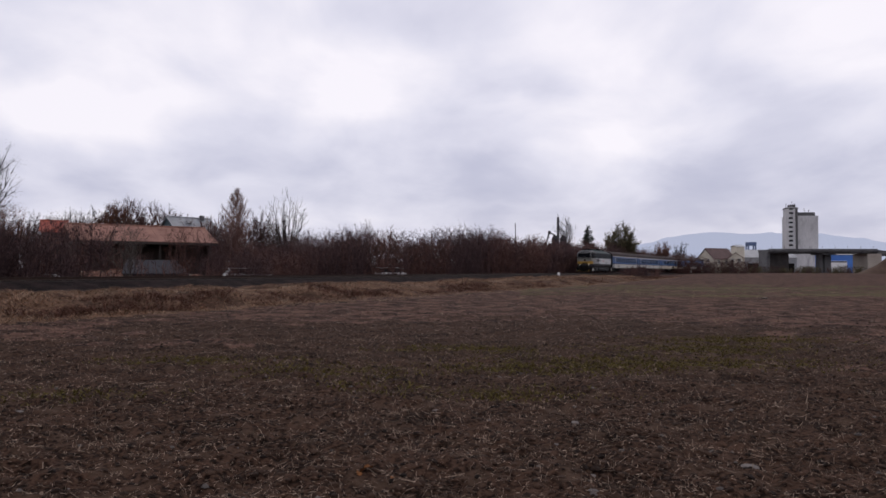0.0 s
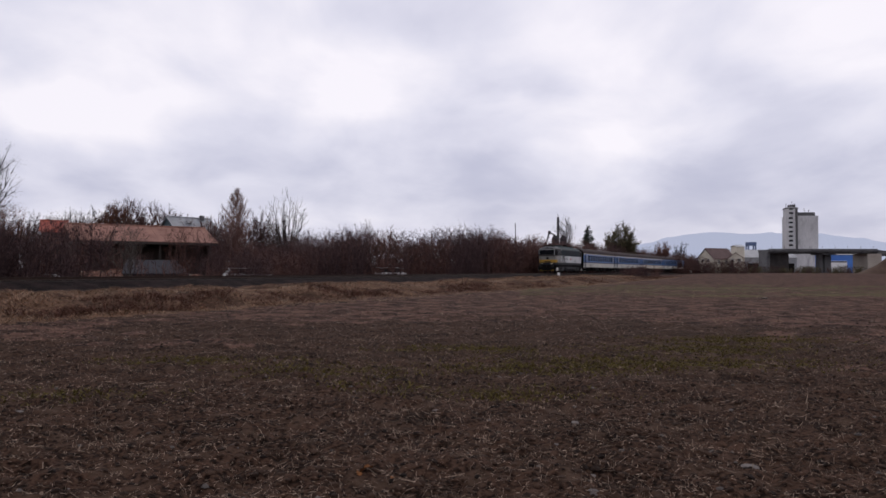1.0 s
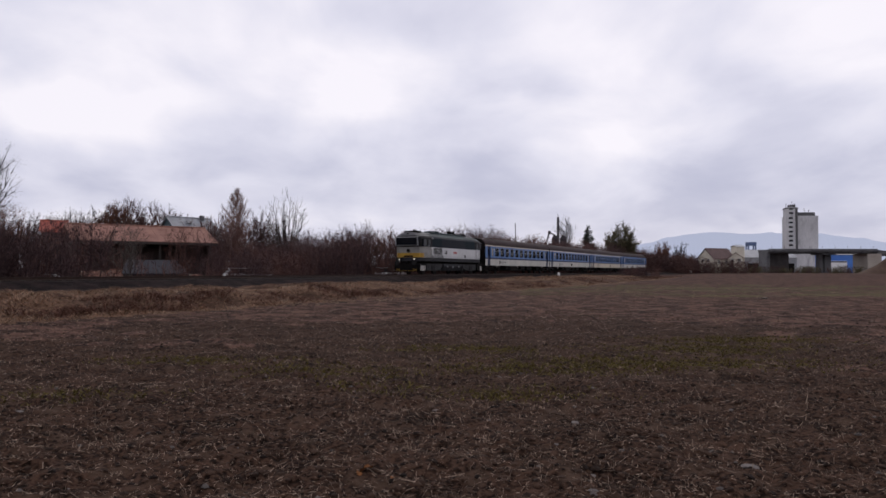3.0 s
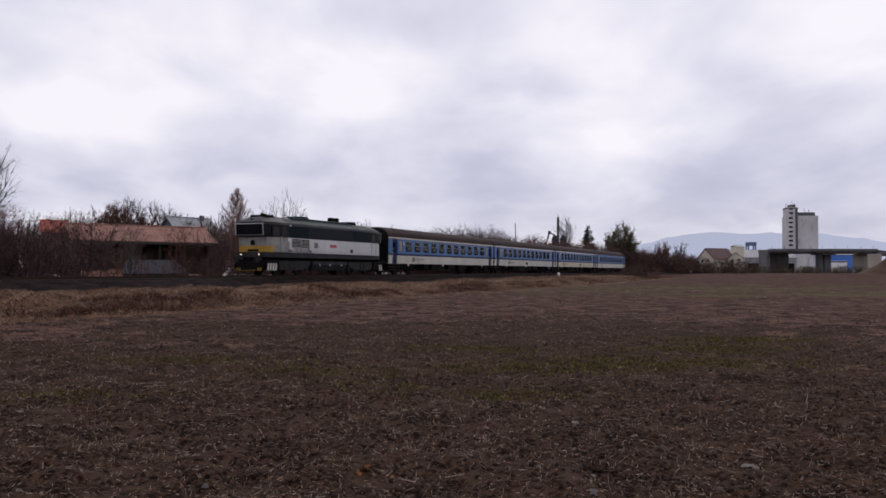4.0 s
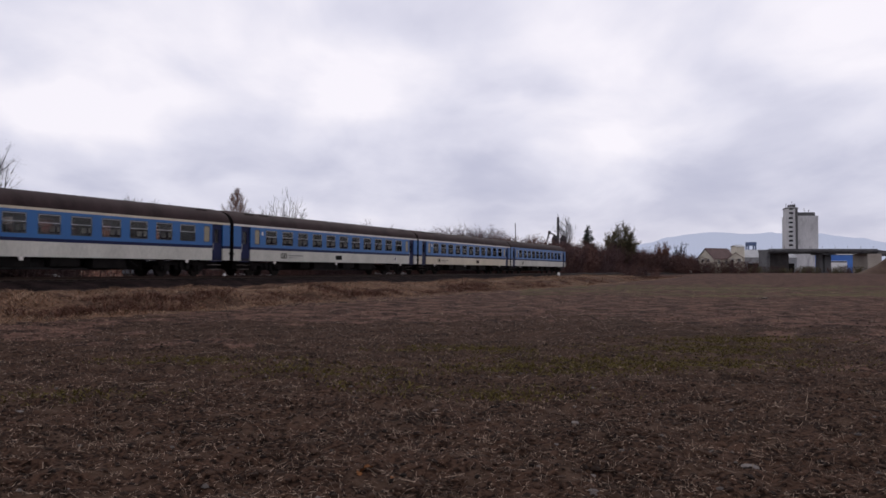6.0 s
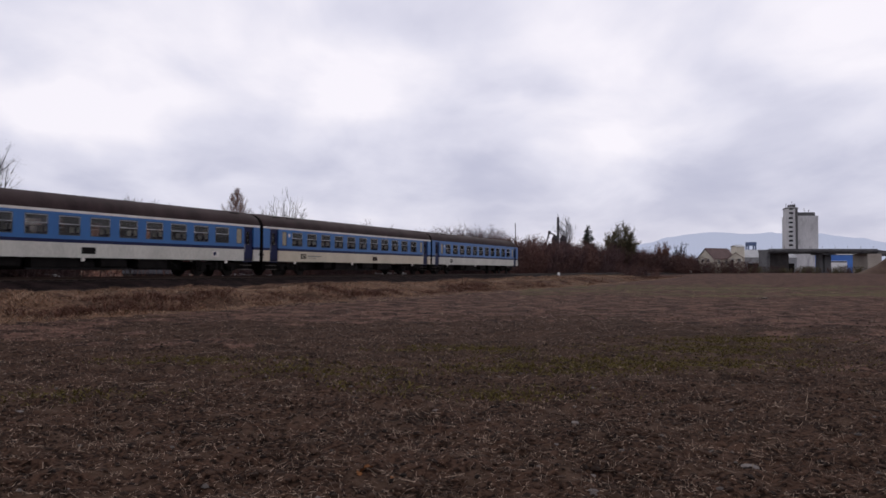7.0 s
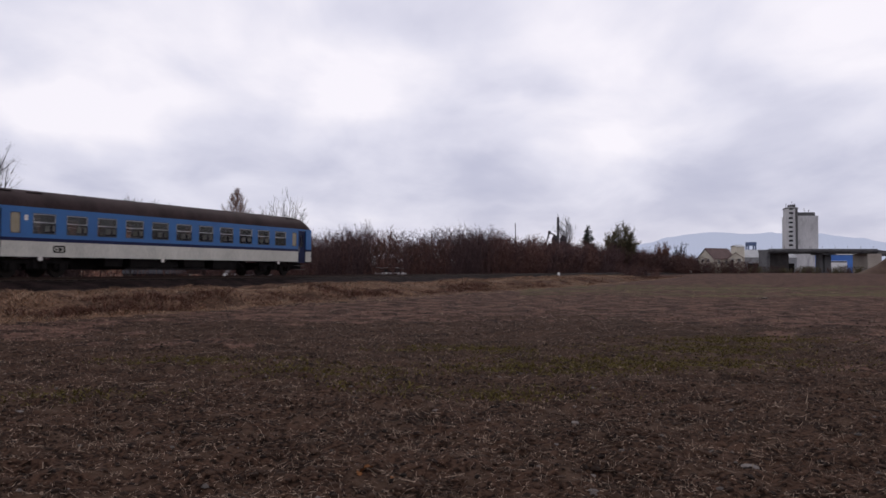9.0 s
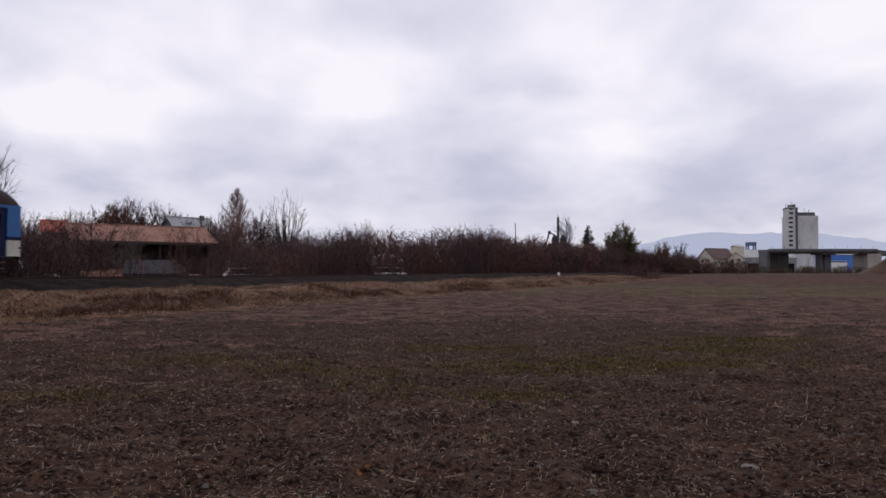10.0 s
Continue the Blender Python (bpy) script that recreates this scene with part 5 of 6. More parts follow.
def build_hills():
    """A far hazy mountain ridge, two layers."""
    # the haze is put into the colour: a dark base with pale blue emission
    haze = bpy.data.materials.new("hills_haze_glow")
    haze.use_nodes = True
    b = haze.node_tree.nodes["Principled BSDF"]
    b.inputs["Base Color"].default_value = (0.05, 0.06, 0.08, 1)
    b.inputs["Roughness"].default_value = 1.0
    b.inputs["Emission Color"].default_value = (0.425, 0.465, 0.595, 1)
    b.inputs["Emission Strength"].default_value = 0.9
    for y, pts, name in ((4300, [(700, 30), (950, 105), (1112, 148), (1225, 176), (1350, 210), (1450, 222), (1570, 225), (1650, 208), (1780, 216), (1990, 225), (2200, 215), (2450, 180), (2700, 135), (3200, 90), (3800, 40)], "far_ridge"),
                         (4150, [(900, 0), (1300, 60), (1700, 90), (2100, 120), (2500, 100), (3300, 50)], "near_ridge")):
        bm = bmesh.new()
        xs = np.linspace(pts[0][0], pts[-1][0], 120)
        zs = np.interp(xs, [p[0] for p in pts], [p[1] for p in pts])
        zs = np.convolve(np.pad(zs, 3, mode="edge"), np.ones(7) / 7, "valid") + (vnoise(xs / 60.0, xs * 0, 21) - 0.5) * 12
        loft(bm, [[(x, y - 120, -5), (x, y, z), (x, y + 200, -5)] for x, z in zip(xs, zs)], close=False)
        me = bpy.data.meshes.new(name)
        bm.to_mesh(me)
        bm.free()
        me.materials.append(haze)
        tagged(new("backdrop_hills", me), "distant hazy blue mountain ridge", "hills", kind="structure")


build_hills()


# ---- plants ----
BARK = leafy("dark_bark", (0.020, 0.015, 0.014), (0.042, 0.032, 0.029))
PALEBARK = leafy("pale_bark", (0.055, 0.045, 0.040), (0.11, 0.095, 0.085))
TWIG = leafy("bare_brown_twigs", (0.030, 0.018, 0.020), (0.098, 0.058, 0.057))
REDTWIG = leafy("reddish_twigs", (0.044, 0.022, 0.020), (0.135, 0.070, 0.058))
ROSETWIG = leafy("pale_rosy_twigs", (0.12, 0.068, 0.058), (0.36, 0.22, 0.185), thin=0.4)
RUSTLEAF = leafy("rusty_dead_leaves", (0.075, 0.030, 0.018), (0.23, 0.095, 0.050), thin=0.45)
OLIVE = leafy("olive_brown_foliage", (0.045, 0.042, 0.022), (0.17, 0.145, 0.085), thin=0.35)
NEEDLE = leafy("dark_conifer_needles", (0.016, 0.024, 0.017), (0.045, 0.060, 0.042))


class Limbs:
    """Collects tapered branch pieces and leaf chips, and turns them into meshes."""

    def __init__(self, seed):
        self.rng = random.Random(seed)
        self.v, self.f = [], []

    def tube(self, p, q, r0, r1, n=3):
        d = (q - p)
        if d.length < 1e-5:
            return
        if n == 2:
            self.ribbon(p, q, r0, r1)
            return
        a = d.orthogonal().normalized()
        b = d.normalized().cross(a)
        k = len(self.v)
        for c, r in ((p, r0), (q, r1)):
            for i in range(n):
                t = 2 * math.pi * i / n
                self.v.append(tuple(c + a * (r * math.cos(t)) + b * (r * math.sin(t))))
        for i in range(n):
            self.f.append((k + i, k + (i + 1) % n, k + n + (i + 1) % n, k + n + i))

    def ribbon(self, p, q, w0, w1):
        """A flat twig that tapers from p to q."""
        g = self.rng
        d = (q - p).normalized()
        a = d.cross(Vector((g.gauss(0, 1), g.gauss(0, 1), g.gauss(0, 1)))).normalized()
        k = len(self.v)
        self.v.extend((tuple(p - a * w0), tuple(p + a * w0), tuple(q + a * w1), tuple(q - a * w1)))
        self.f.append((k, k + 1, k + 2, k + 3))

    def chip(self, p, size, flat=False):
        g = self.rng
        a = Vector((g.gauss(0, 1), g.gauss(0, 1), g.gauss(0, 0.6))).normalized()
        b = a.cross(Vector((g.gauss(0, 1), g.gauss(0, 1), g.gauss(0, 1)))).normalized()
        k = len(self.v)
        s, w = size * g.uniform(0.6, 1.3), size * g.uniform(0.3, 0.7)
        for u, t in ((-s, 0), (0, -w), (s, 0), (0, w)):
            self.v.append(tuple(p + a * u + b * t))
        self.f.append((k, k + 1, k + 2, k + 3))

    def mesh(self, name, m):
        return mesh_of(name, self.v, self.f, m)


def bent(limbs, p, d, length, r, steps, wander, up, n=3, end=0.35):
    """A crooked tapering branch; returns its nodes as (point, direction, radius)."""
    g = limbs.rng
    out = [(p, d, r)]
    for i in range(steps):
        d = (d + Vector((g.gauss(0, wander), g.gauss(0, wander), g.gauss(0, wander) + up))).normalized()
        q = p + d * (length / steps)
        r2 = r * (1 - (1 - end) / steps * (1 + i * 0.0))
        limbs.tube(p, q, r, r2, n)
        p, r = q, r2
        out.append((p, d, r))
    return out


def side_way(g, d, spread):
    """A direction that leaves d by about spread radians."""
    a = d.orthogonal().normalized()
    b = d.cross(a)
    t = g.uniform(0, 2 * math.pi)
    s = g.gauss(spread, 0.15)
    return (d * math.cos(s) + (a * math.cos(t) + b * math.sin(t)) * math.sin(s)).normalized()


def shrub_mesh(seed, height, radius, stems, m, twig_r=0.014, kids=9, twigs=9, leaf=0, low=0.58):
    """A many-stemmed bare shrub: upright stems, rising side shoots and a haze of fine twigs."""
    L = Limbs(seed)
    g = L.rng
    for _ in range(stems):
        a, rr = g.uniform(0, 6.28), radius * math.sqrt(g.random()) * 0.8
        p = Vector((rr * math.cos(a), rr * math.sin(a), -0.1))
        d = Vector((math.cos(a) * g.uniform(-0.05, 0.38), math.sin(a) * g.uniform(-0.05, 0.38), 1)).normalized()
        h = height * g.uniform(low, 0.92)
        nodes = bent(L, p, d, h, 0.028 * g.uniform(0.7, 1.3), 5, 0.07, 0.03)
        for _ in range(kids):
            q, dd, r = g.choice(nodes[1:])
            q = q - dd * (h / 5) * g.uniform(0.0, 0.9)
            sub = bent(L, q, side_way(g, dd, 0.8), height * g.uniform(0.10, 0.24), twig_r * 1.2, 2, 0.15, 0.10, 2)
            for _ in range(twigs):
                w, sd, sr = g.choice(sub)
                e = w + (side_way(g, sd, 1.05) + Vector((0, 0, 0.15))) * height * g.uniform(0.03, 0.11)
                L.ribbon(w, e, twig_r * 0.85, twig_r * 0.3)
                if leaf and g.random() < leaf:
                    L.chip(e, 0.05)
    return L.mesh("shrub", m)


SHRUBS = [shrub_mesh(40 + i, 5.0, 1.9, 15, TWIG if i % 3 else REDTWIG, (0.014, 0.011, 0.016)[i % 3], kids=9, twigs=11, leaf=0.25 if i == 4 else 0) for i in range(6)]
FAR_SHRUBS = [shrub_mesh(80 + i, 5.0, 1.9, 16, TWIG if i % 3 else REDTWIG, 0.022, kids=8, twigs=8, low=0.68) for i in range(4)]
SCRUBS = [shrub_mesh(90 + i, 5.0, 1.9, 15, REDTWIG if i else TWIG, 0.032, kids=6, twigs=6, low=0.65) for i in range(3)]
LOW_SCRUB = shrub_mesh(95, 5.0, 1.9, 16, OLIVE, 0.06, kids=5, twigs=5)
THIN = [shrub_mesh(60 + i, 4.0, 1.6, 8, REDTWIG if i % 2 else TWIG, 0.010, kids=8, twigs=7) for i in range(3)]
HEDGE_U = [18, 27, 31, 36, 42, 47, 51, 55, 63, 70, 77, 84, 94, 102, 112, 129, 170, 200, 225]
HEDGE_Z = [4.4, 4.4, 4.2, 2.5, 2.6, 3.0, 3.6, 5.0, 5.9, 5.5, 5.5, 6.7, 7.0, 6.8, 6.5, 6.7, 7.1, 6.7, 6.0]


def plant(name, meshes, m, label, category, group="", names=("trunk", "crown")):
    t = tagged(empty(name, m), label, category, group)
    for n, me in zip(names, meshes):
        part(n, me, None, t)
    return t


def joined(name, rows, label, category):
    """One object of many far plants: rows of (mesh, matrix)."""
    co, fa, mi, mats, base = [], [], [], [], 0
    for me, m in rows:
        v = np.empty(len(me.vertices) * 3)
        me.vertices.foreach_get("co", v)
        a = np.array(m)
        co.append(v.reshape(-1, 3) @ a[:3, :3].T + a[:3, 3])
        q = np.empty(len(me.loops), dtype=np.int32)
        me.loops.foreach_get("vertex_index", q)
        n = np.empty(len(me.polygons), dtype=np.int32)
        me.polygons.foreach_get("loop_total", n)
        fa.append((q + base, n))
        if me.materials[0] not in mats:
            mats.append(me.materials[0])
        mi.append(np.full(len(n), mats.index(me.materials[0]), dtype=np.int32))
        base += len(me.vertices)
    co, loops, totals = np.concatenate(co), np.concatenate([f[0] for f in fa]), np.concatenate([f[1] for f in fa])
    me = bpy.data.meshes.new(name)
    me.vertices.add(len(co))
    me.vertices.foreach_set("co", co.ravel())
    me.loops.add(len(loops))
    me.loops.foreach_set("vertex_index", loops)
    me.polygons.add(len(totals))
    me.polygons.foreach_set("loop_start", np.concatenate([[0], np.cumsum(totals)[:-1]]).astype(np.int32))
    me.polygons.foreach_set("material_index", np.concatenate(mi))
    for m in mats:
        me.materials.append(m)
    me.update(calc_edges=True)
    return tagged(new(name, me), label, category, kind="stuff")


def standing(g, x, y, w, h):
    """The matrix of a plant that stands at x, y, widened by w and raised by h."""
    return Matrix.LocRotScale((x, y, float(ground_z(x, y, False)) - 0.05), Euler((0, 0, g.uniform(0, 6.28))), (w, w, h))


def build_hedge():
    g = random.Random(7)
    far = []
    for row, side in enumerate((5.2, 7.6, 10.4, 13.0, 15.5)):
        u = 16.0 + row * 0.7
        while u < (252 if row < 3 else 36):
            step = (1.5 if u < 30 else 2.05 if u < 130 else 2.4) * (1.4 if row == 2 and u > 40 else 1.0)
            h = float(np.interp(u, HEDGE_U, HEDGE_Z)) * g.uniform(0.86, 1.08)
            sd = side + g.uniform(-0.8, 0.8)
            thin = row < 3 and 30.5 < u < 43
            gap = row < 2 and (abs(u - 68.5) < 1.2 or abs(u - 47.5) < 0.9 or 31.0 < u < 34.3)
            if gap or (thin and row != 1):
                u += step
                continue
            x, y, _ = place(u, sd)
            k = h / (4.0 if thin else 5.0)
            w = max(0.85, k * g.uniform(0.85, 1.05))
            if u > 95:
                far.append((g.choice(FAR_SHRUBS), standing(g, x, y, w * 1.1, k)))
            else:
                me = g.choice(THIN if thin else SHRUBS)
                ob = tagged(new("shrub", me), "bare reddish-brown shrub in the trackside thicket" if "reddish" in me.materials[0].name else "bare dark-brown shrub in the trackside thicket", "shrub", "trackside thicket")
                ob.matrix_basis = standing(g, x, y, w, k)
            u += step * g.uniform(0.8, 1.2)
    joined("far_thicket", far, "bare reddish-brown thicket along the far track", "thicket")


build_hedge()


def build_brush():
    """Brush on the waste ground between the barn and the tall thicket."""
    g = random.Random(77)
    rows = []
    for i in range(50):
        x, y = g.uniform(-33, -10), g.uniform(84, 94)
        h = g.uniform(4.0, 5.2) if x > -24 else g.uniform(3.6, 4.6)
        rows.append((g.choice(FAR_SHRUBS), standing(g, x, y, h / 4.2, h / 5)))
    joined("waste_ground_brush", rows, "bare brown bushes on waste ground behind the track", "brush")


build_brush()


def crown_tree(seed, height, fork, width, limbs_n, m, trunk_r, boughs=9, twigs=8, twig_r=0.010, leaf=None, leaves=0, chip=0.06, reach=1.35, droop=0.0):
    """A round-crowned tree: limbs bow out of the fork and rise to an egg-shaped crown of boughs and fine twigs."""
    T, C, F = Limbs(seed), Limbs(seed + 1), Limbs(seed + 2)
    g = T.rng
    C.rng = F.rng = g
    trunk = bent(T, Vector((0, 0, -0.1)), Vector((0, 0, 1)), fork, trunk_r, 5, 0.02, 0.05, 9, 0.75)
    mid = fork + (height - fork) * 0.42
    for i in range(limbs_n):
        a = 2.39996 * i + g.uniform(-0.3, 0.3)
        th = reach * math.sqrt((i + 0.4) / limbs_n) * g.uniform(0.9, 1.05)
        k = g.uniform(0.80, 1.0)
        tip = Vector((width / 2 * math.sin(th) * math.cos(a) * k, width / 2 * math.sin(th) * math.sin(a) * k, mid + (height - mid) * math.cos(th) * k))
        p0 = trunk[-1 - (i % 2)][0]
        ctrl = Vector((p0.x + tip.x * 0.72, p0.y + tip.y * 0.72, p0.z + (tip.z - p0.z) * 0.30))
        pts = [p0 * (1 - t) ** 2 + ctrl * (2 * t * (1 - t)) + tip * t * t for t in [j / 9 for j in range(10)]]
        pts = [p + Vector((g.gauss(0, 0.04), g.gauss(0, 0.04), 0)) for p in pts]
        r0 = trunk_r * g.uniform(0.34, 0.46)
        for j in range(9):
            T.tube(pts[j], pts[j + 1], r0 * (1 - j / 10.5), r0 * (1 - (j + 1) / 10.5), 5)
        ln = (tip - p0).length
        for b in range(boughs * 2):
            j = 2 + int(7 * (b + g.random()) / (boughs * 2))
            q, d = pts[j], (pts[min(j + 1, 9)] - pts[j - 1]).normalized()
            bough = bent(C, q, side_way(g, d, 0.5), ln * g.uniform(0.12, 0.26), max(twig_r * 1.5, r0 * 0.22), 3, 0.08, 0.07 - droop, 2, 0.4)
            for _ in range(twigs * 2):
                w, sd, _r = g.choice(bough[1:])
                e = w + (side_way(g, sd, 0.55) + Vector((0, 0, 0.1 - 2 * droop))) * ln * g.uniform(0.04, 0.12)
                C.ribbon(w, e, twig_r * 0.9, twig_r * 0.35)
                for _ in range(leaves):
                    F.chip(w.lerp(e, g.random()) + Vector((g.gauss(0, 0.12), g.gauss(0, 0.12), g.gauss(0, 0.12))), chip)
    out = [T.mesh("trunk", m), C.mesh("crown", m)]
    if leaf:
        out.append(F.mesh("leaves", leaf))
    return out


def spire_tree(seed, height, width, m, dense=150, twigs=22, twig_r=0.012, base=0.10):
    """A narrow bare conical tree: one straight stem, rising side branches, feathery upright twigs."""
    T, C = Limbs(seed), Limbs(seed + 1)
    g = T.rng
    C.rng = g
    bent(T, Vector((0, 0, -0.1)), Vector((0, 0, 1)), height, height * 0.013, 9, 0.008, 0.02, 8, 0.06)
    for i in range(dense):
        f = base + (0.985 - base) * i / dense
        ln = width * 0.5 * min(1.0, 0.55 + f) * max(0.04, 1 - f) ** 0.80 * g.uniform(0.55, 1.12) * 1.25
        a = 2.39996 * i + g.uniform(-0.4, 0.4)
        br = bent(T, Vector((0, 0, f * height)), Vector((math.cos(a), math.sin(a), 0.85)).normalized(), ln, 0.018 * (1.2 - f), 4, 0.05, 0.07, 2, 0.3)
        for _ in range(int(twigs * min(1.0, 0.12 + 0.55 * ln))):
            w, sd, _r = g.choice(br[1:])
            e = w + (side_way(g, sd, 0.5) + Vector((0, 0, 0.5))) * g.uniform(0.2, 0.65) * (1.1 - 0.5 * f)
            C.ribbon(w, e, twig_r, twig_r * 0.4)
    return T.mesh("trunk", m), C.mesh("crown", m)


def conical_tree(seed, height, width, m_bark, m_leaf, dense=26, chips=14, chip=0.10, base=0.12):
    """A conifer: straight stem, tiers of side branches clothed in needles, narrowing to its tip."""
    T, C = Limbs(seed), Limbs(seed + 1)
    g = T.rng
    C.rng = g
    bent(T, Vector((0, 0, -0.1)), Vector((0, 0, 1)), height * 0.98, height * 0.014, 9, 0.008, 0.02, 8, 0.1)
    for i in range(dense * 4):
        f = base + (1 - base) * (1 - math.sqrt(1 - (i + g.random()) / (dense * 4 + 1)))
        ln = width * 0.5 * (1 - f) ** 0.9 * g.uniform(0.6, 1.12) + 0.08
        a = g.uniform(0, 6.283)
        br = bent(T, Vector((0, 0, f * height)), Vector((math.cos(a), math.sin(a), 0.12)).normalized(), ln, 0.025, 3, 0.06, -0.03, 3, 0.3)
        for _ in range(chips):
            j = g.uniform(0.3, 3)
            q = br[int(j)][0].lerp(br[min(3, int(j) + 1)][0], j % 1) + Vector((g.gauss(0, 0.09), g.gauss(0, 0.09), g.gauss(-0.03, 0.07))) * (0.6 + ln * 0.4)
            C.chip(q, chip)
    return T.mesh("trunk", m_bark), C.mesh("crown", m_leaf)


def trees():
    # bare egg-crowned tree, its conical neighbour and the slender ones round them
    plant("tree", crown_tree(105, 10.7, 3.5, 6.0, 20, BARK, 0.25, 6, 4, 0.010, reach=1.35), at(-19.75, 95), "bare tree with an egg-shaped crown behind the thicket", "tree")
    plant("tree", spire_tree(103, 11.4, 8.2, ROSETWIG, 240, 46, 0.011), at(-26.0, 95), "tall conical tree with feathery reddish-brown twigs", "tree")
    for i, (x, y, h, w, m) in enumerate(((-23.9, 97, 9.0, 3.0, TWIG), (-22.6, 98, 8.0, 3.0, REDTWIG), (-28.6, 98, 8.6, 2.8, TWIG), (-21.4, 99, 6.4, 2.6, TWIG), (-29.9, 96, 8.0, 2.6, REDTWIG), (-17.0, 96, 6.6, 3.4, TWIG),
                                        (-15.0, 98, 6.4, 3.0, TWIG), (-27.3, 91, 7.0, 2.6, REDTWIG), (-12.4, 97, 7.2, 3.2, TWIG), (-9.9, 97, 7.9, 2.6, TWIG), (-7.2, 98, 6.6, 3.2, REDTWIG), (-24.9, 92, 7.4, 2.4, REDTWIG))):
        plant("tree", crown_tree(410 + 3 * i, h, h * 0.22, w * 1.1, 10, m, 0.09, 8, 8, 0.013, reach=1.3), at(x, y), "slender bare tree behind the thicket", "tree", "bare trees behind the thicket")
    slim = [crown_tree(600 + 3 * i, 8.0, 1.6, 3.2, 9, REDTWIG if i % 2 else TWIG, 0.08, 6, 6, 0.012, reach=1.3) for i in range(4)]
    g = random.Random(91)
    for i in range(17):
        x, y, h = -30.5 + i * 0.78 + g.uniform(-0.4, 0.4), g.uniform(98, 106), g.uniform(6.6, 9.2) * (1.0 if i < 11 else 0.8)
        t = plant("tree", slim[i % 4], at(x, y, g.uniform(0, 360)), "slim bare tree in the far row of trees", "tree", "far row of slim trees")
        t.scale = (h / 8, h / 8, h / 8)
    for x, y, h in ((-22.15, 96, 5.6), (-21.1, 97, 4.7)):
        plant("tree", conical_tree(int(130 - x), h, 1.5, BARK, NEEDLE, 22, 22, 0.07, 0.04), at(x, y), "small dark columnar conifer", "tree")
    # large trees beyond the barn, one still in rust-brown leaf
    for i, (x, y, h, w, m, leaf) in enumerate(((-54.6, 131, 13.4, 6.6, TWIG, None), (-50.4, 132, 12.5, 6.8, REDTWIG, None), (-53.0, 122, 12.0, 4.6, REDTWIG, RUSTLEAF), (-47.6, 134, 11.4, 4.6, TWIG, None))):
        plant("tree", crown_tree(440 + 3 * i, h, 3.0, w * 1.2, 28, m, 0.22, 11, 9, 0.024, leaf, 2 if leaf else 0, 0.09, reach=1.6), at(x, y), "large tree with rust-brown dead leaves" if leaf else "large bare brown winter tree beyond the barn", "tree", "trees beyond the barn", ("trunk", "crown", "leaves"))
    for i, (x, y, h, w) in enumerate(((-60.3, 130, 11.6, 4.0), (-64.0, 131, 11.9, 4.6), (-67.5, 131, 10.0, 3.6), (-71.0, 130, 11.0, 4.4), (-58.0, 128, 10.6, 3.6), (-75.5, 131, 10.4, 5.0))):
        plant("tree", crown_tree(460 + 3 * i, h, 2.6, w * 1.1, 15, BARK, 0.16, 10, 8, 0.018, reach=1.5), at(x, y), "dark bare tree beyond the barn", "tree", "trees beyond the barn")
    # big tree at the edge whose boughs hang into view, and a rusty small one
    plant("tree", crown_tree(181, 10.6, 3.0, 11.4, 26, BARK, 0.24, 9, 7, 0.006, reach=1.7, droop=0.06), at(-31.9, 46.0), "large bare tree with drooping fine boughs", "tree")
    plant("tree", crown_tree(183, 6.3, 1.2, 3.6, 12, REDTWIG, 0.10, 10, 8, 0.007, RUSTLEAF, 2, 0.045, reach=1.5), at(-28.3, 47.5), "small tree with reddish dead leaves", "tree", "", ("trunk", "crown", "leaves"))
    # saplings before the barn, some with pale bark
    for i, (x, y, h, m) in enumerate(((-22.6, 54, 4.6, PALEBARK), (-25.6, 53, 4.4, REDTWIG), (-27.0, 54, 4.6, REDTWIG), (-19.4, 56, 4.4, REDTWIG), (-17.5, 57, 4.2, TWIG), (-28.9, 52, 4.4, PALEBARK), (-24.2, 55, 3.8, REDTWIG))):
        plant("sapling", crown_tree(490 + 3 * i, h * 1.13, 0.7, 3.1, 9, m, 0.055, 8, 8, 0.006, reach=1.25), at(x, y), "pale-barked leaning sapling before the barn" if m is PALEBARK else "bare reddish sapling before the barn", "tree", "saplings before the barn")
    # trees along the far hedge
    plant("tree", conical_tree(211, 11.6, 7.4, BARK, NEEDLE, 90, 60, 0.13, 0.05), at(31.7, 165), "dark green spruce above the hedge", "tree")
    plant("tree", crown_tree(213, 12.2, 3.2, 8.0, 22, BARK, 0.20, 11, 8, 0.018, OLIVE, 4, 0.13, reach=1.7), at(42.4, 180), "broad olive-brown tree above the hedge", "tree", "", ("trunk", "crown", "leaves"))
    plant("tree", crown_tree(215, 12.6, 4.0, 4.4, 12, BARK, 0.16, 9, 7, 0.014, reach=1.15), at(25.8, 160), "tall bare tree beside the stack", "tree")
    plant("tree", crown_tree(217, 9.6, 3.0, 5.0, 13, REDTWIG, 0.16, 9, 7, 0.02, RUSTLEAF, 1, 0.14, reach=1.4), at(64.5, 222), "small rusty-leaved tree among far shrubs", "tree", "", ("trunk", "crown", "leaves"))
    plant("tree", crown_tree(219, 9.4, 3.0, 4.6, 13, BARK, 0.16, 9, 7, 0.025, reach=1.4), at(74.5, 238), "dark bare tree beside the cream house", "tree")


trees()


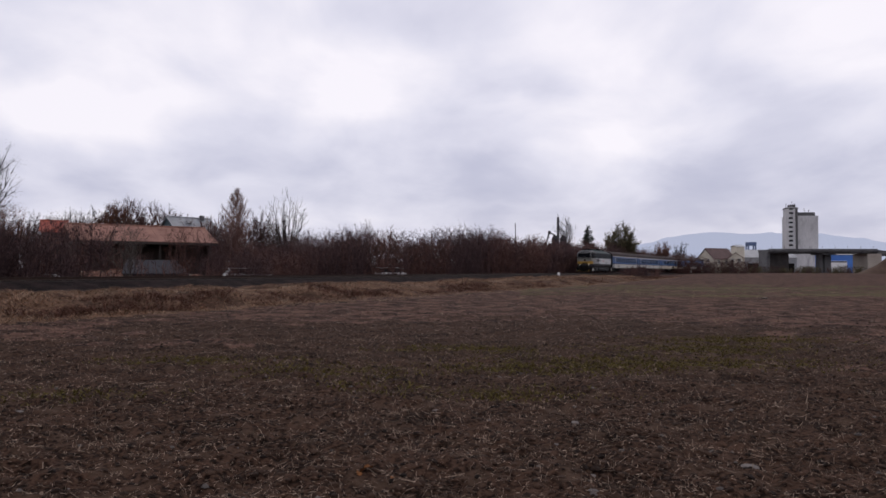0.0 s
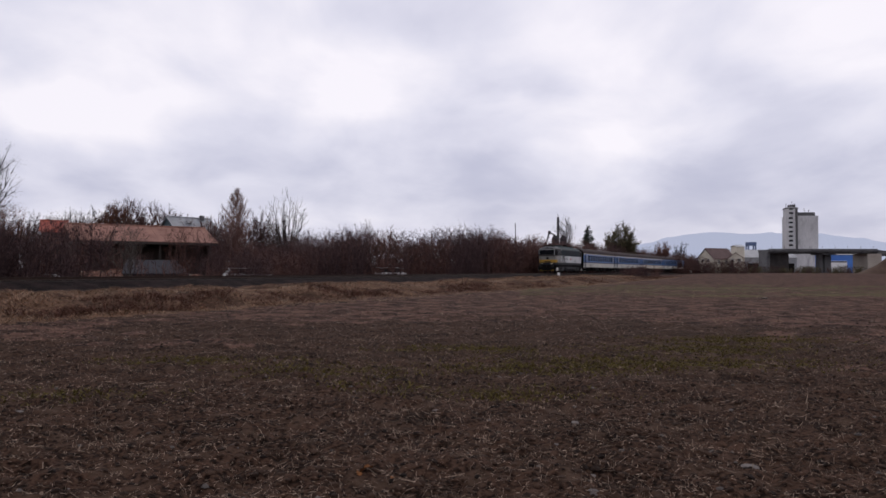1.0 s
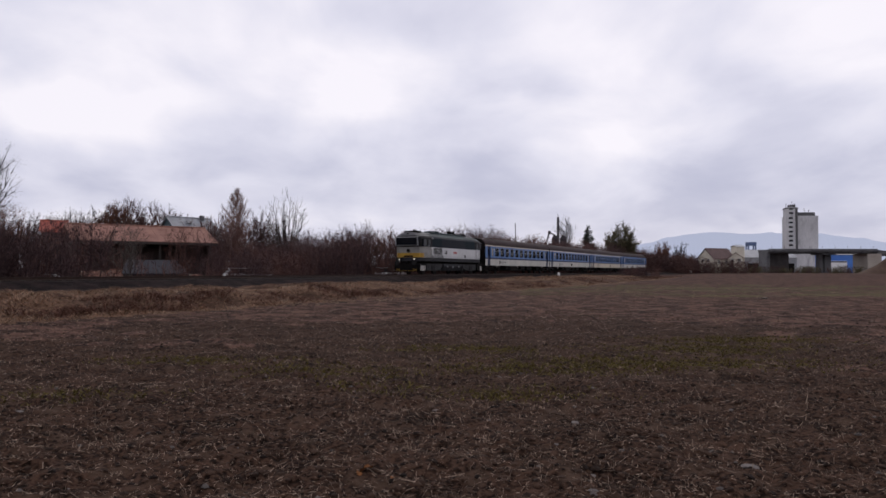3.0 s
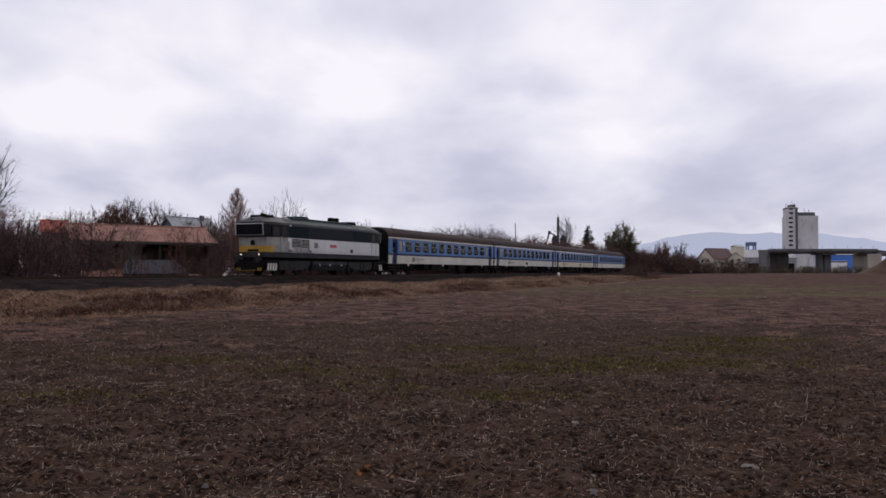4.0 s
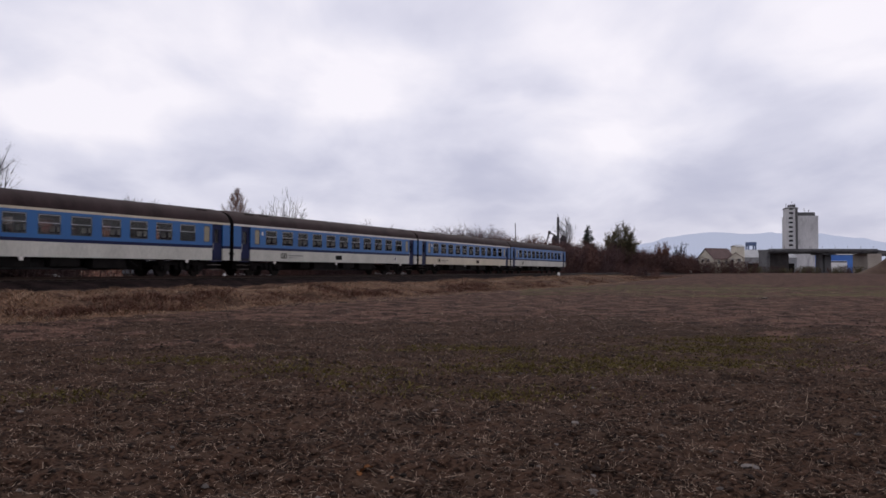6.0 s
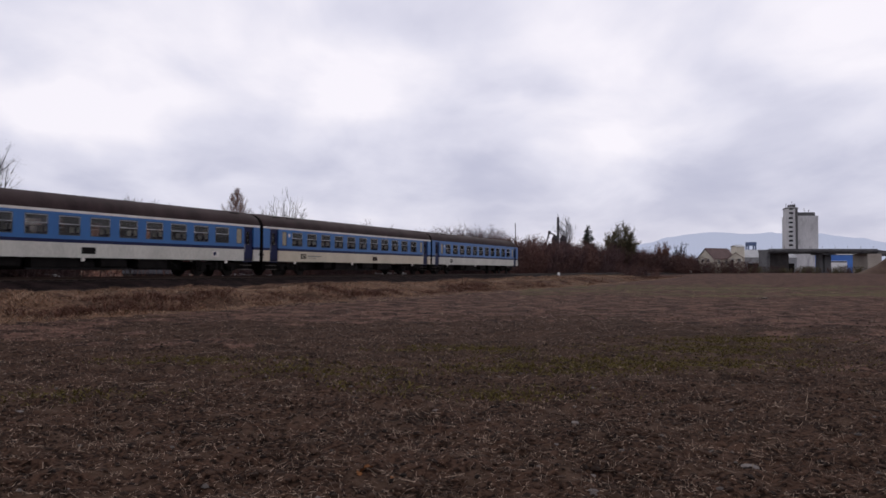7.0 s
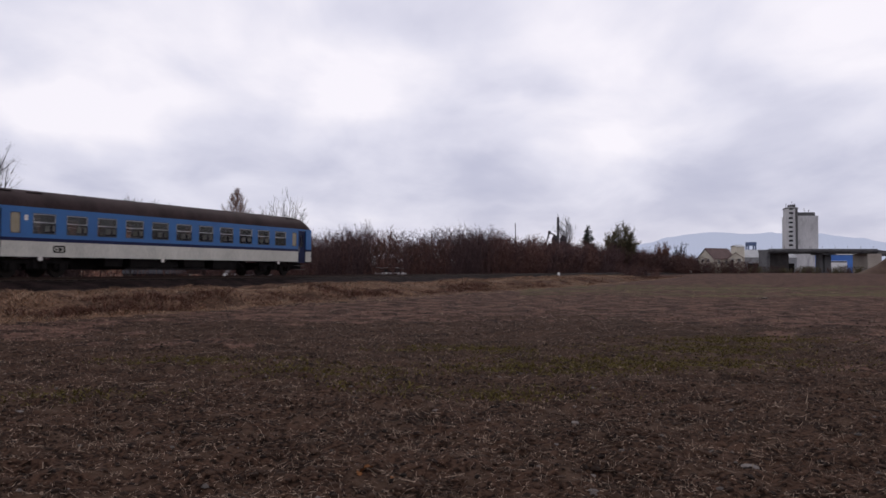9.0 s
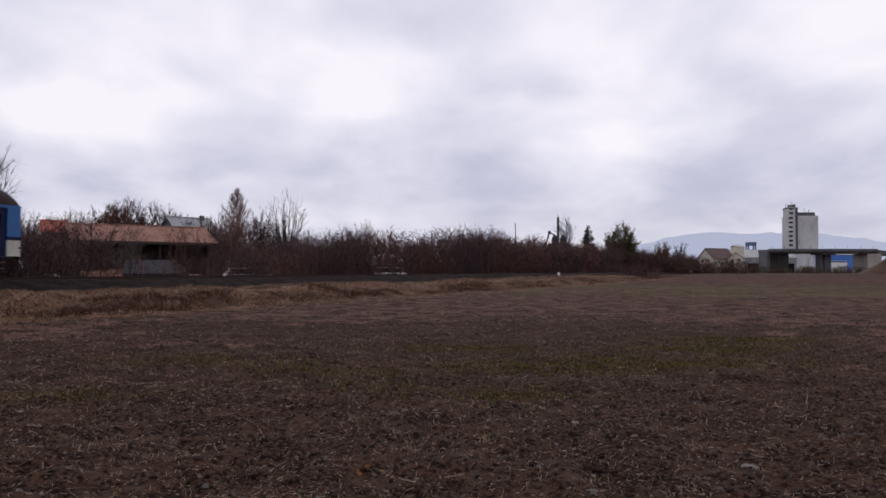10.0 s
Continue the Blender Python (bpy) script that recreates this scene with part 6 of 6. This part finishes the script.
def far_scrub():
    """Low bushes before the house, the halls and the bridge."""
    g = random.Random(31)
    spots = [(54 + i * 1.1 + g.uniform(-1, 1), 205 + i * 1.2 + g.uniform(-6, 6), g.uniform(4.6, 6.6)) for i in range(22)]
    spots += [(50 + i * 1.3 + g.uniform(-1, 1), 192 + i * 1.2 + g.uniform(-5, 5), g.uniform(4.8, 6.8)) for i in range(12)]
    spots += [(58 + i * 1.9 + g.uniform(-1, 1), 208 + g.uniform(-8, 8), g.uniform(3.0, 4.6)) for i in range(14)]
    spots += [(72 + i * 1.5 + g.uniform(-1, 1), 214 + g.uniform(-4, 4), g.uniform(3.0, 4.8)) for i in range(8)]
    spots += [(84 + i * 3.0 + g.uniform(-1, 1), 220 + g.uniform(-5, 5), g.uniform(1.4, 2.6)) for i in range(15)]
    rows = [(g.choice(SCRUBS), standing(g, x, y, h / 5 * 1.5, h / 5)) for x, y, h in spots]
    low = [(82 + i * 1.0 + g.uniform(-1, 1), 224 + g.uniform(-6, 8), g.uniform(1.3, 2.7)) for i in range(66)]
    rows += [(LOW_SCRUB, standing(g, x, y, h / 5 * 1.9, h / 5)) for x, y, h in low]
    for i in range(11):
        x, y, _ = place(117 + i * 1.7, g.uniform(-11.0, -7.6))
        ob = tagged(new("shrub", g.choice(SCRUBS)), "low reddish-brown bush at the end of the bank", "shrub", "bushes at the bank's end")
        h = g.uniform(1.2, 2.3)
        ob.matrix_basis = standing(g, x, y, h / 5 * 1.5, h / 5)
    joined("far_scrub", rows, "bare brown and olive scrub at the far field edge", "scrub")


far_scrub()


# ---- litter of the field and bank ----
def scatter_mesh(name, pts, make, m, label, category):
    v, f = [], []
    for p in pts:
        make(v, f, p)
    return tagged(new(name, mesh_of(name, v, f, m)), label, category, kind="stuff")


def in_view(g, n, near, far, power):
    """Random ground places in a wedge before the camera, denser close by."""
    out = []
    for _ in range(n):
        d = near * (far / near) ** (g.random() ** power)
        a = radians(g.uniform(-33, 33))
        out.append((d * math.sin(a), d * math.cos(a)))
    return out


def field_litter():
    g = random.Random(17)
    pts = in_view(g, 46000, 3.8, 75, 1.0)
    for _ in range(90):
        (cx, cy), = in_view(g, 1, 4.2, 16, 1.0)
        pts += [(cx + g.gauss(0, 0.09), cy + g.gauss(0, 0.06)) for _ in range(g.randrange(15, 50))]
    zs = ground_z([p[0] for p in pts], [p[1] for p in pts])

    def stalk(v, f, p):
        x, y, z = p
        ln = abs(g.gauss(0.008, 0.010)) + 0.004
        if g.random() < 0.07:
            ln *= 3.2
        a, tilt = g.uniform(0, 6.283), g.gauss(0.35, 0.55)
        r = g.uniform(0.0007, 0.0021) * (1 + 0.04 * y)
        ln *= 1 + 0.02 * y
        d = Vector((math.cos(a) * math.cos(tilt), math.sin(a) * math.cos(tilt), math.sin(tilt)))
        side = Vector((-math.sin(a), math.cos(a), 0)) * r
        p0, p1 = Vector((x, y, z + 0.006)) - d * ln * 0.5, Vector((x, y, z + 0.006)) + d * ln
        k = len(v)
        for q in (p0, p1):
            v.extend((tuple(q + side), tuple(q - side), tuple(q + Vector((0, 0, r * 1.6)))))
        f.extend(((k, k + 1, k + 4, k + 3), (k + 1, k + 2, k + 5, k + 4), (k + 2, k, k + 3, k + 5)))

    scatter_mesh("straw_litter", [(x, y, float(z)) for (x, y), z in zip(pts, zs)], stalk, STRAW, "pale broken straw strewn over the soil", "straw")

    def lump(lo, hi, sink):
        def make(v, f, p):
            x, y, z = p
            r = lo * (hi / lo) ** g.random()
            k = len(v)
            v.append((x, y, z + r * g.uniform(0.5, 0.8) - sink * r))
            for h, rad in ((0.42, 0.72), (-0.05, 1.0)):
                for i in range(5):
                    a = 1.2566 * i + h
                    q = r * rad * g.uniform(0.75, 1.25)
                    v.append((x + q * math.cos(a), y + q * math.sin(a), z + h * r * g.uniform(0.7, 1.2) - sink * r))
            for i in range(5):
                j = (i + 1) % 5
                f.append((k, k + 1 + i, k + 1 + j))
                f.append((k + 1 + i, k + 6 + i, k + 6 + j, k + 1 + j))
        return make

    pts = in_view(g, 500, 4.0, 60, 0.9)
    zs = ground_z([p[0] for p in pts], [p[1] for p in pts])
    scatter_mesh("field_stones", [(x, y, float(z)) for (x, y), z in zip(pts, zs)], lump(0.008, 0.035, 0.1), STONE, "small pale stones on the ploughed soil", "stones")
    pts = in_view(g, 19000, 3.7, 50, 0.95)
    zs = ground_z([p[0] for p in pts], [p[1] for p in pts])
    scatter_mesh("soil_clods", [(x, y, float(z)) for (x, y), z in zip(pts, zs)], lump(0.006, 0.042, 0.15), CLOD, "dark crumbly clods of ploughed soil", "soil clods")


CLOD = leafy("clod_soil", (0.007, 0.0038, 0.0026), (0.066, 0.038, 0.0255), 0.95)
field_litter()


def field_stones_big():
    """Single larger stones that lie on the field."""
    for i, (x, y, r) in enumerate(((2.36, 5.83, 0.055), (1.13, 5.75, 0.03), (-4.4, 7.9, 0.04), (-0.07, 8.05, 0.035), (1.30, 7.45, 0.04), (1.05, 5.3, 0.03), (17.2, 40.5, 0.13))):
        g = random.Random(300 + i)
        bm = bmesh.new()
        bmesh.ops.create_icosphere(bm, subdivisions=2, radius=r)
        for v in bm.verts:
            v.co *= g.uniform(0.82, 1.12)
            v.co.z *= 0.38
            v.co.x *= 1.35
        o = tagged(new("field_stone", bpy.data.meshes.new("field_stone")), "pale flat stone lying on the soil", "stone", "single stones on the field")
        bm.to_mesh(o.data)
        bm.free()
        o.data.materials.append(STONE)
        o.matrix_basis = pose(x, y, float(ground_z(x, y)) + r * 0.2, 0, 0, g.uniform(0, 360))


field_stones_big()


def fallen_leaves():
    """A few curled orange leaves among the straw."""
    m = mat("orange_leaf", (0.11, 0.042, 0.014), (0.19, 0.078, 0.028), 30, 0.8, 0.2, spec=0.1)
    for i, (x, y, r) in enumerate(((-0.57, 5.55, 0.030), (-0.53, 5.58, 0.024), (-0.60, 5.50, 0.022), (-3.9, 6.1, 0.02), (-0.35, 5.35, 0.016))):
        g = random.Random(500 + i)
        bm = bmesh.new()
        rim = [(math.cos(a) * r * (1.5 if k % 4 == 0 else 0.8 + 0.25 * (k % 2)), math.sin(a) * r, 0.35 * r * math.sin(2 * a)) for k, a in enumerate([j * 0.7854 for j in range(8)])]
        for dz in (0.0, -0.0015):
            c = bm.verts.new((0, 0, -0.25 * r + dz))
            vs = [bm.verts.new((a, b, z + dz)) for a, b, z in rim]
            for j in range(8):
                bm.faces.new((c, vs[j], vs[(j + 1) % 8]))
        o = tagged(new("fallen_leaf", bpy.data.meshes.new("fallen_leaf")), "curled orange leaf lying on the soil", "leaf", "fallen leaves on the field")
        bm.to_mesh(o.data)
        bm.free()
        o.data.materials.append(m)
        o.matrix_basis = pose(x, y, float(ground_z(x, y)) + 0.015, g.uniform(-35, 35), g.uniform(-35, 35), g.uniform(0, 360))


fallen_leaves()


def blades(name, spots, height, m, label, category, seed, width=0.012, per=5, lean=0.35):
    """Grass: tufts of tapering, bowed blades."""
    g = random.Random(seed)
    zs = ground_z([p[0] for p in spots], [p[1] for p in spots])
    v, f = [], []
    for (x, y, hk), z in zip(spots, zs):
        for _ in range(per):
            a = g.uniform(0, 6.283)
            h = height * hk * g.uniform(0.5, 1.2)
            w = width * g.uniform(0.6, 1.4)
            l = abs(g.gauss(lean, 0.25)) * h
            bx, by = x + g.gauss(0, 0.07), y + g.gauss(0, 0.07)
            dx, dy = math.cos(a), math.sin(a)
            t = g.uniform(0, 6.283)
            sx, sy = math.cos(t) * w, math.sin(t) * w
            k = len(v)
            z0 = float(z) - 0.02
            v.extend(((bx - sx, by - sy, z0), (bx + sx, by + sy, z0), (bx + dx * l * 0.4 + sx * 0.8, by + dy * l * 0.4 + sy * 0.8, z0 + h * 0.62), (bx + dx * l * 0.4 - sx * 0.8, by + dy * l * 0.4 - sy * 0.8, z0 + h * 0.62), (bx + dx * l, by + dy * l, z0 + h)))
            f.extend(((k, k + 1, k + 2, k + 3), (k + 3, k + 2, k + 4)))
    return tagged(new(name, mesh_of(name, v, f, m)), label, category, kind="stuff")


def bank_grass():
    g = random.Random(23)
    spots, withered = [], []
    while len(spots) < 15000:
        u = 12 + 138 * g.random() ** 1.3
        s = g.uniform(-13.2, -3.9)
        x, y, _ = place(u, s)
        n = float(vnoise(np.array(u / 1.6), np.array(s / 1.2), 14)) * float(vnoise(np.array(u / 6), np.array(s / 3), 15)) * 2
        hollow = float(vnoise(np.array(u / 3.2), np.array(s / 1.5), 44))
        if g.random() > n + 0.25:
            continue
        if -12.7 < s < -10.0 and g.random() < (hollow - 0.30) * 1.9:
            withered.append((x, y, 0.5 + 1.3 * n))
        else:
            spots.append((x, y, 0.3 + 1.2 * n))
    blades("dry_grass", spots, 0.115, BLADE, "dry straw-coloured grass on the railway bank", "dry grass", 5, 0.010, 4, 1.5)
    blades("withered_weeds", withered, 0.16, WITHERED, "dark reddish withered weeds on the bank's face", "withered weeds", 9, 0.010, 7, 1.0)
    # paler tufts in rows at the crest and the foot of the bank
    pale = []
    for _ in range(5200):
        u = 12 + 120 * g.random() ** 1.2
        x, y, _ = place(u, g.choice((-9.3, -9.0, -12.9)) + g.gauss(0, 0.6) + (float(vnoise(np.array(u / 5.0), np.array(3.0), 5)) - 0.5) * -1.6)
        pale.append((x, y, g.uniform(0.3, 0.9)))
    blades("pale_grass", pale, 0.13, PALEBLADE, "pale grass along the crest and foot of the bank", "dry grass", 8, 0.007, 5, 2.0)
    # green weeds in loose patches of the field
    centres = [(3.6, 12.4, 2.6, 0.9), (1.6, 11.6, 1.6, 0.7), (5.0, 14.6, 1.8, 0.8), (0.9, 9.2, 0.9, 0.45), (-0.7, 9.6, 0.9, 0.5), (-1.6, 11.2, 1.5, 0.8), (-4.6, 9.0, 1.3, 0.5), (-4.0, 12.5, 1.8, 0.7), (0.6, 14.5, 1.5, 0.7), (-5.2, 6.9, 0.8, 0.3), (6.4, 16.5, 2.0, 0.8)]
    weeds = []
    for cx, cy, rx, ry in centres:
        for _ in range(int((620 if cx > 0 else 330) * rx * ry)):
            weeds.append((cx + g.gauss(0, rx * 0.55), cy + g.gauss(0, ry * 0.55) + 0.12 * (g.random() - 0.5), g.uniform(0.5, 1.2)))
    blades("green_weeds", weeds, 0.046, WEED, "low yellow-green weeds sprouting between clods", "weeds", 6, 0.010, 5, 1.0)


bank_grass()


def sleepers():
    me = bpy.data.meshes.new("sleeper")
    bm = boxes((-0.13, 0.13, -1.25, 1.25, -0.14, 0.02), bevel=0.015)
    bm.to_mesh(me)
    bm.free()
    me.materials.append(SLEEPER)
    for i in range(290):
        u = -6 + i * 0.62
        o = part("sleeper", me, None, track)
        x, y, _ = place(u)
        o.matrix_basis = pose(x, y, 0.957, 0, 0, heading(u))


sleepers()


# ---- what moves ----
SPEED, FRONT = 21.73, 32.23     # metres a second; place of the loco's rear coupling at 5 s


def motions():
    """The train runs along its track; every wheelset turns with it."""
    cars = [(loco, -8.15)] + [(c, 12.25 + 24.5 * k) for k, c in enumerate(coaches)]
    for thing, s in cars:
        rows = []
        for i in range(21):
            t = i * 0.5
            u = FRONT - SPEED * (t - 5) + s
            p, q = place(u - 7), place(u + 7)
            rows.append((t, pose((p[0] + q[0]) / 2, (p[1] + q[1]) / 2, RAIL_Z, 0, 0, heading(u))))
        walk(thing, rows)
    for w, r in WHEELS:
        x, y, z = w.location
        turn = math.degrees(SPEED / r / FPS)
        walk(w, [(i / FPS, pose(x, y, z, 0, (turn * i) % 360, 0)) for i in range(301)])


motions()
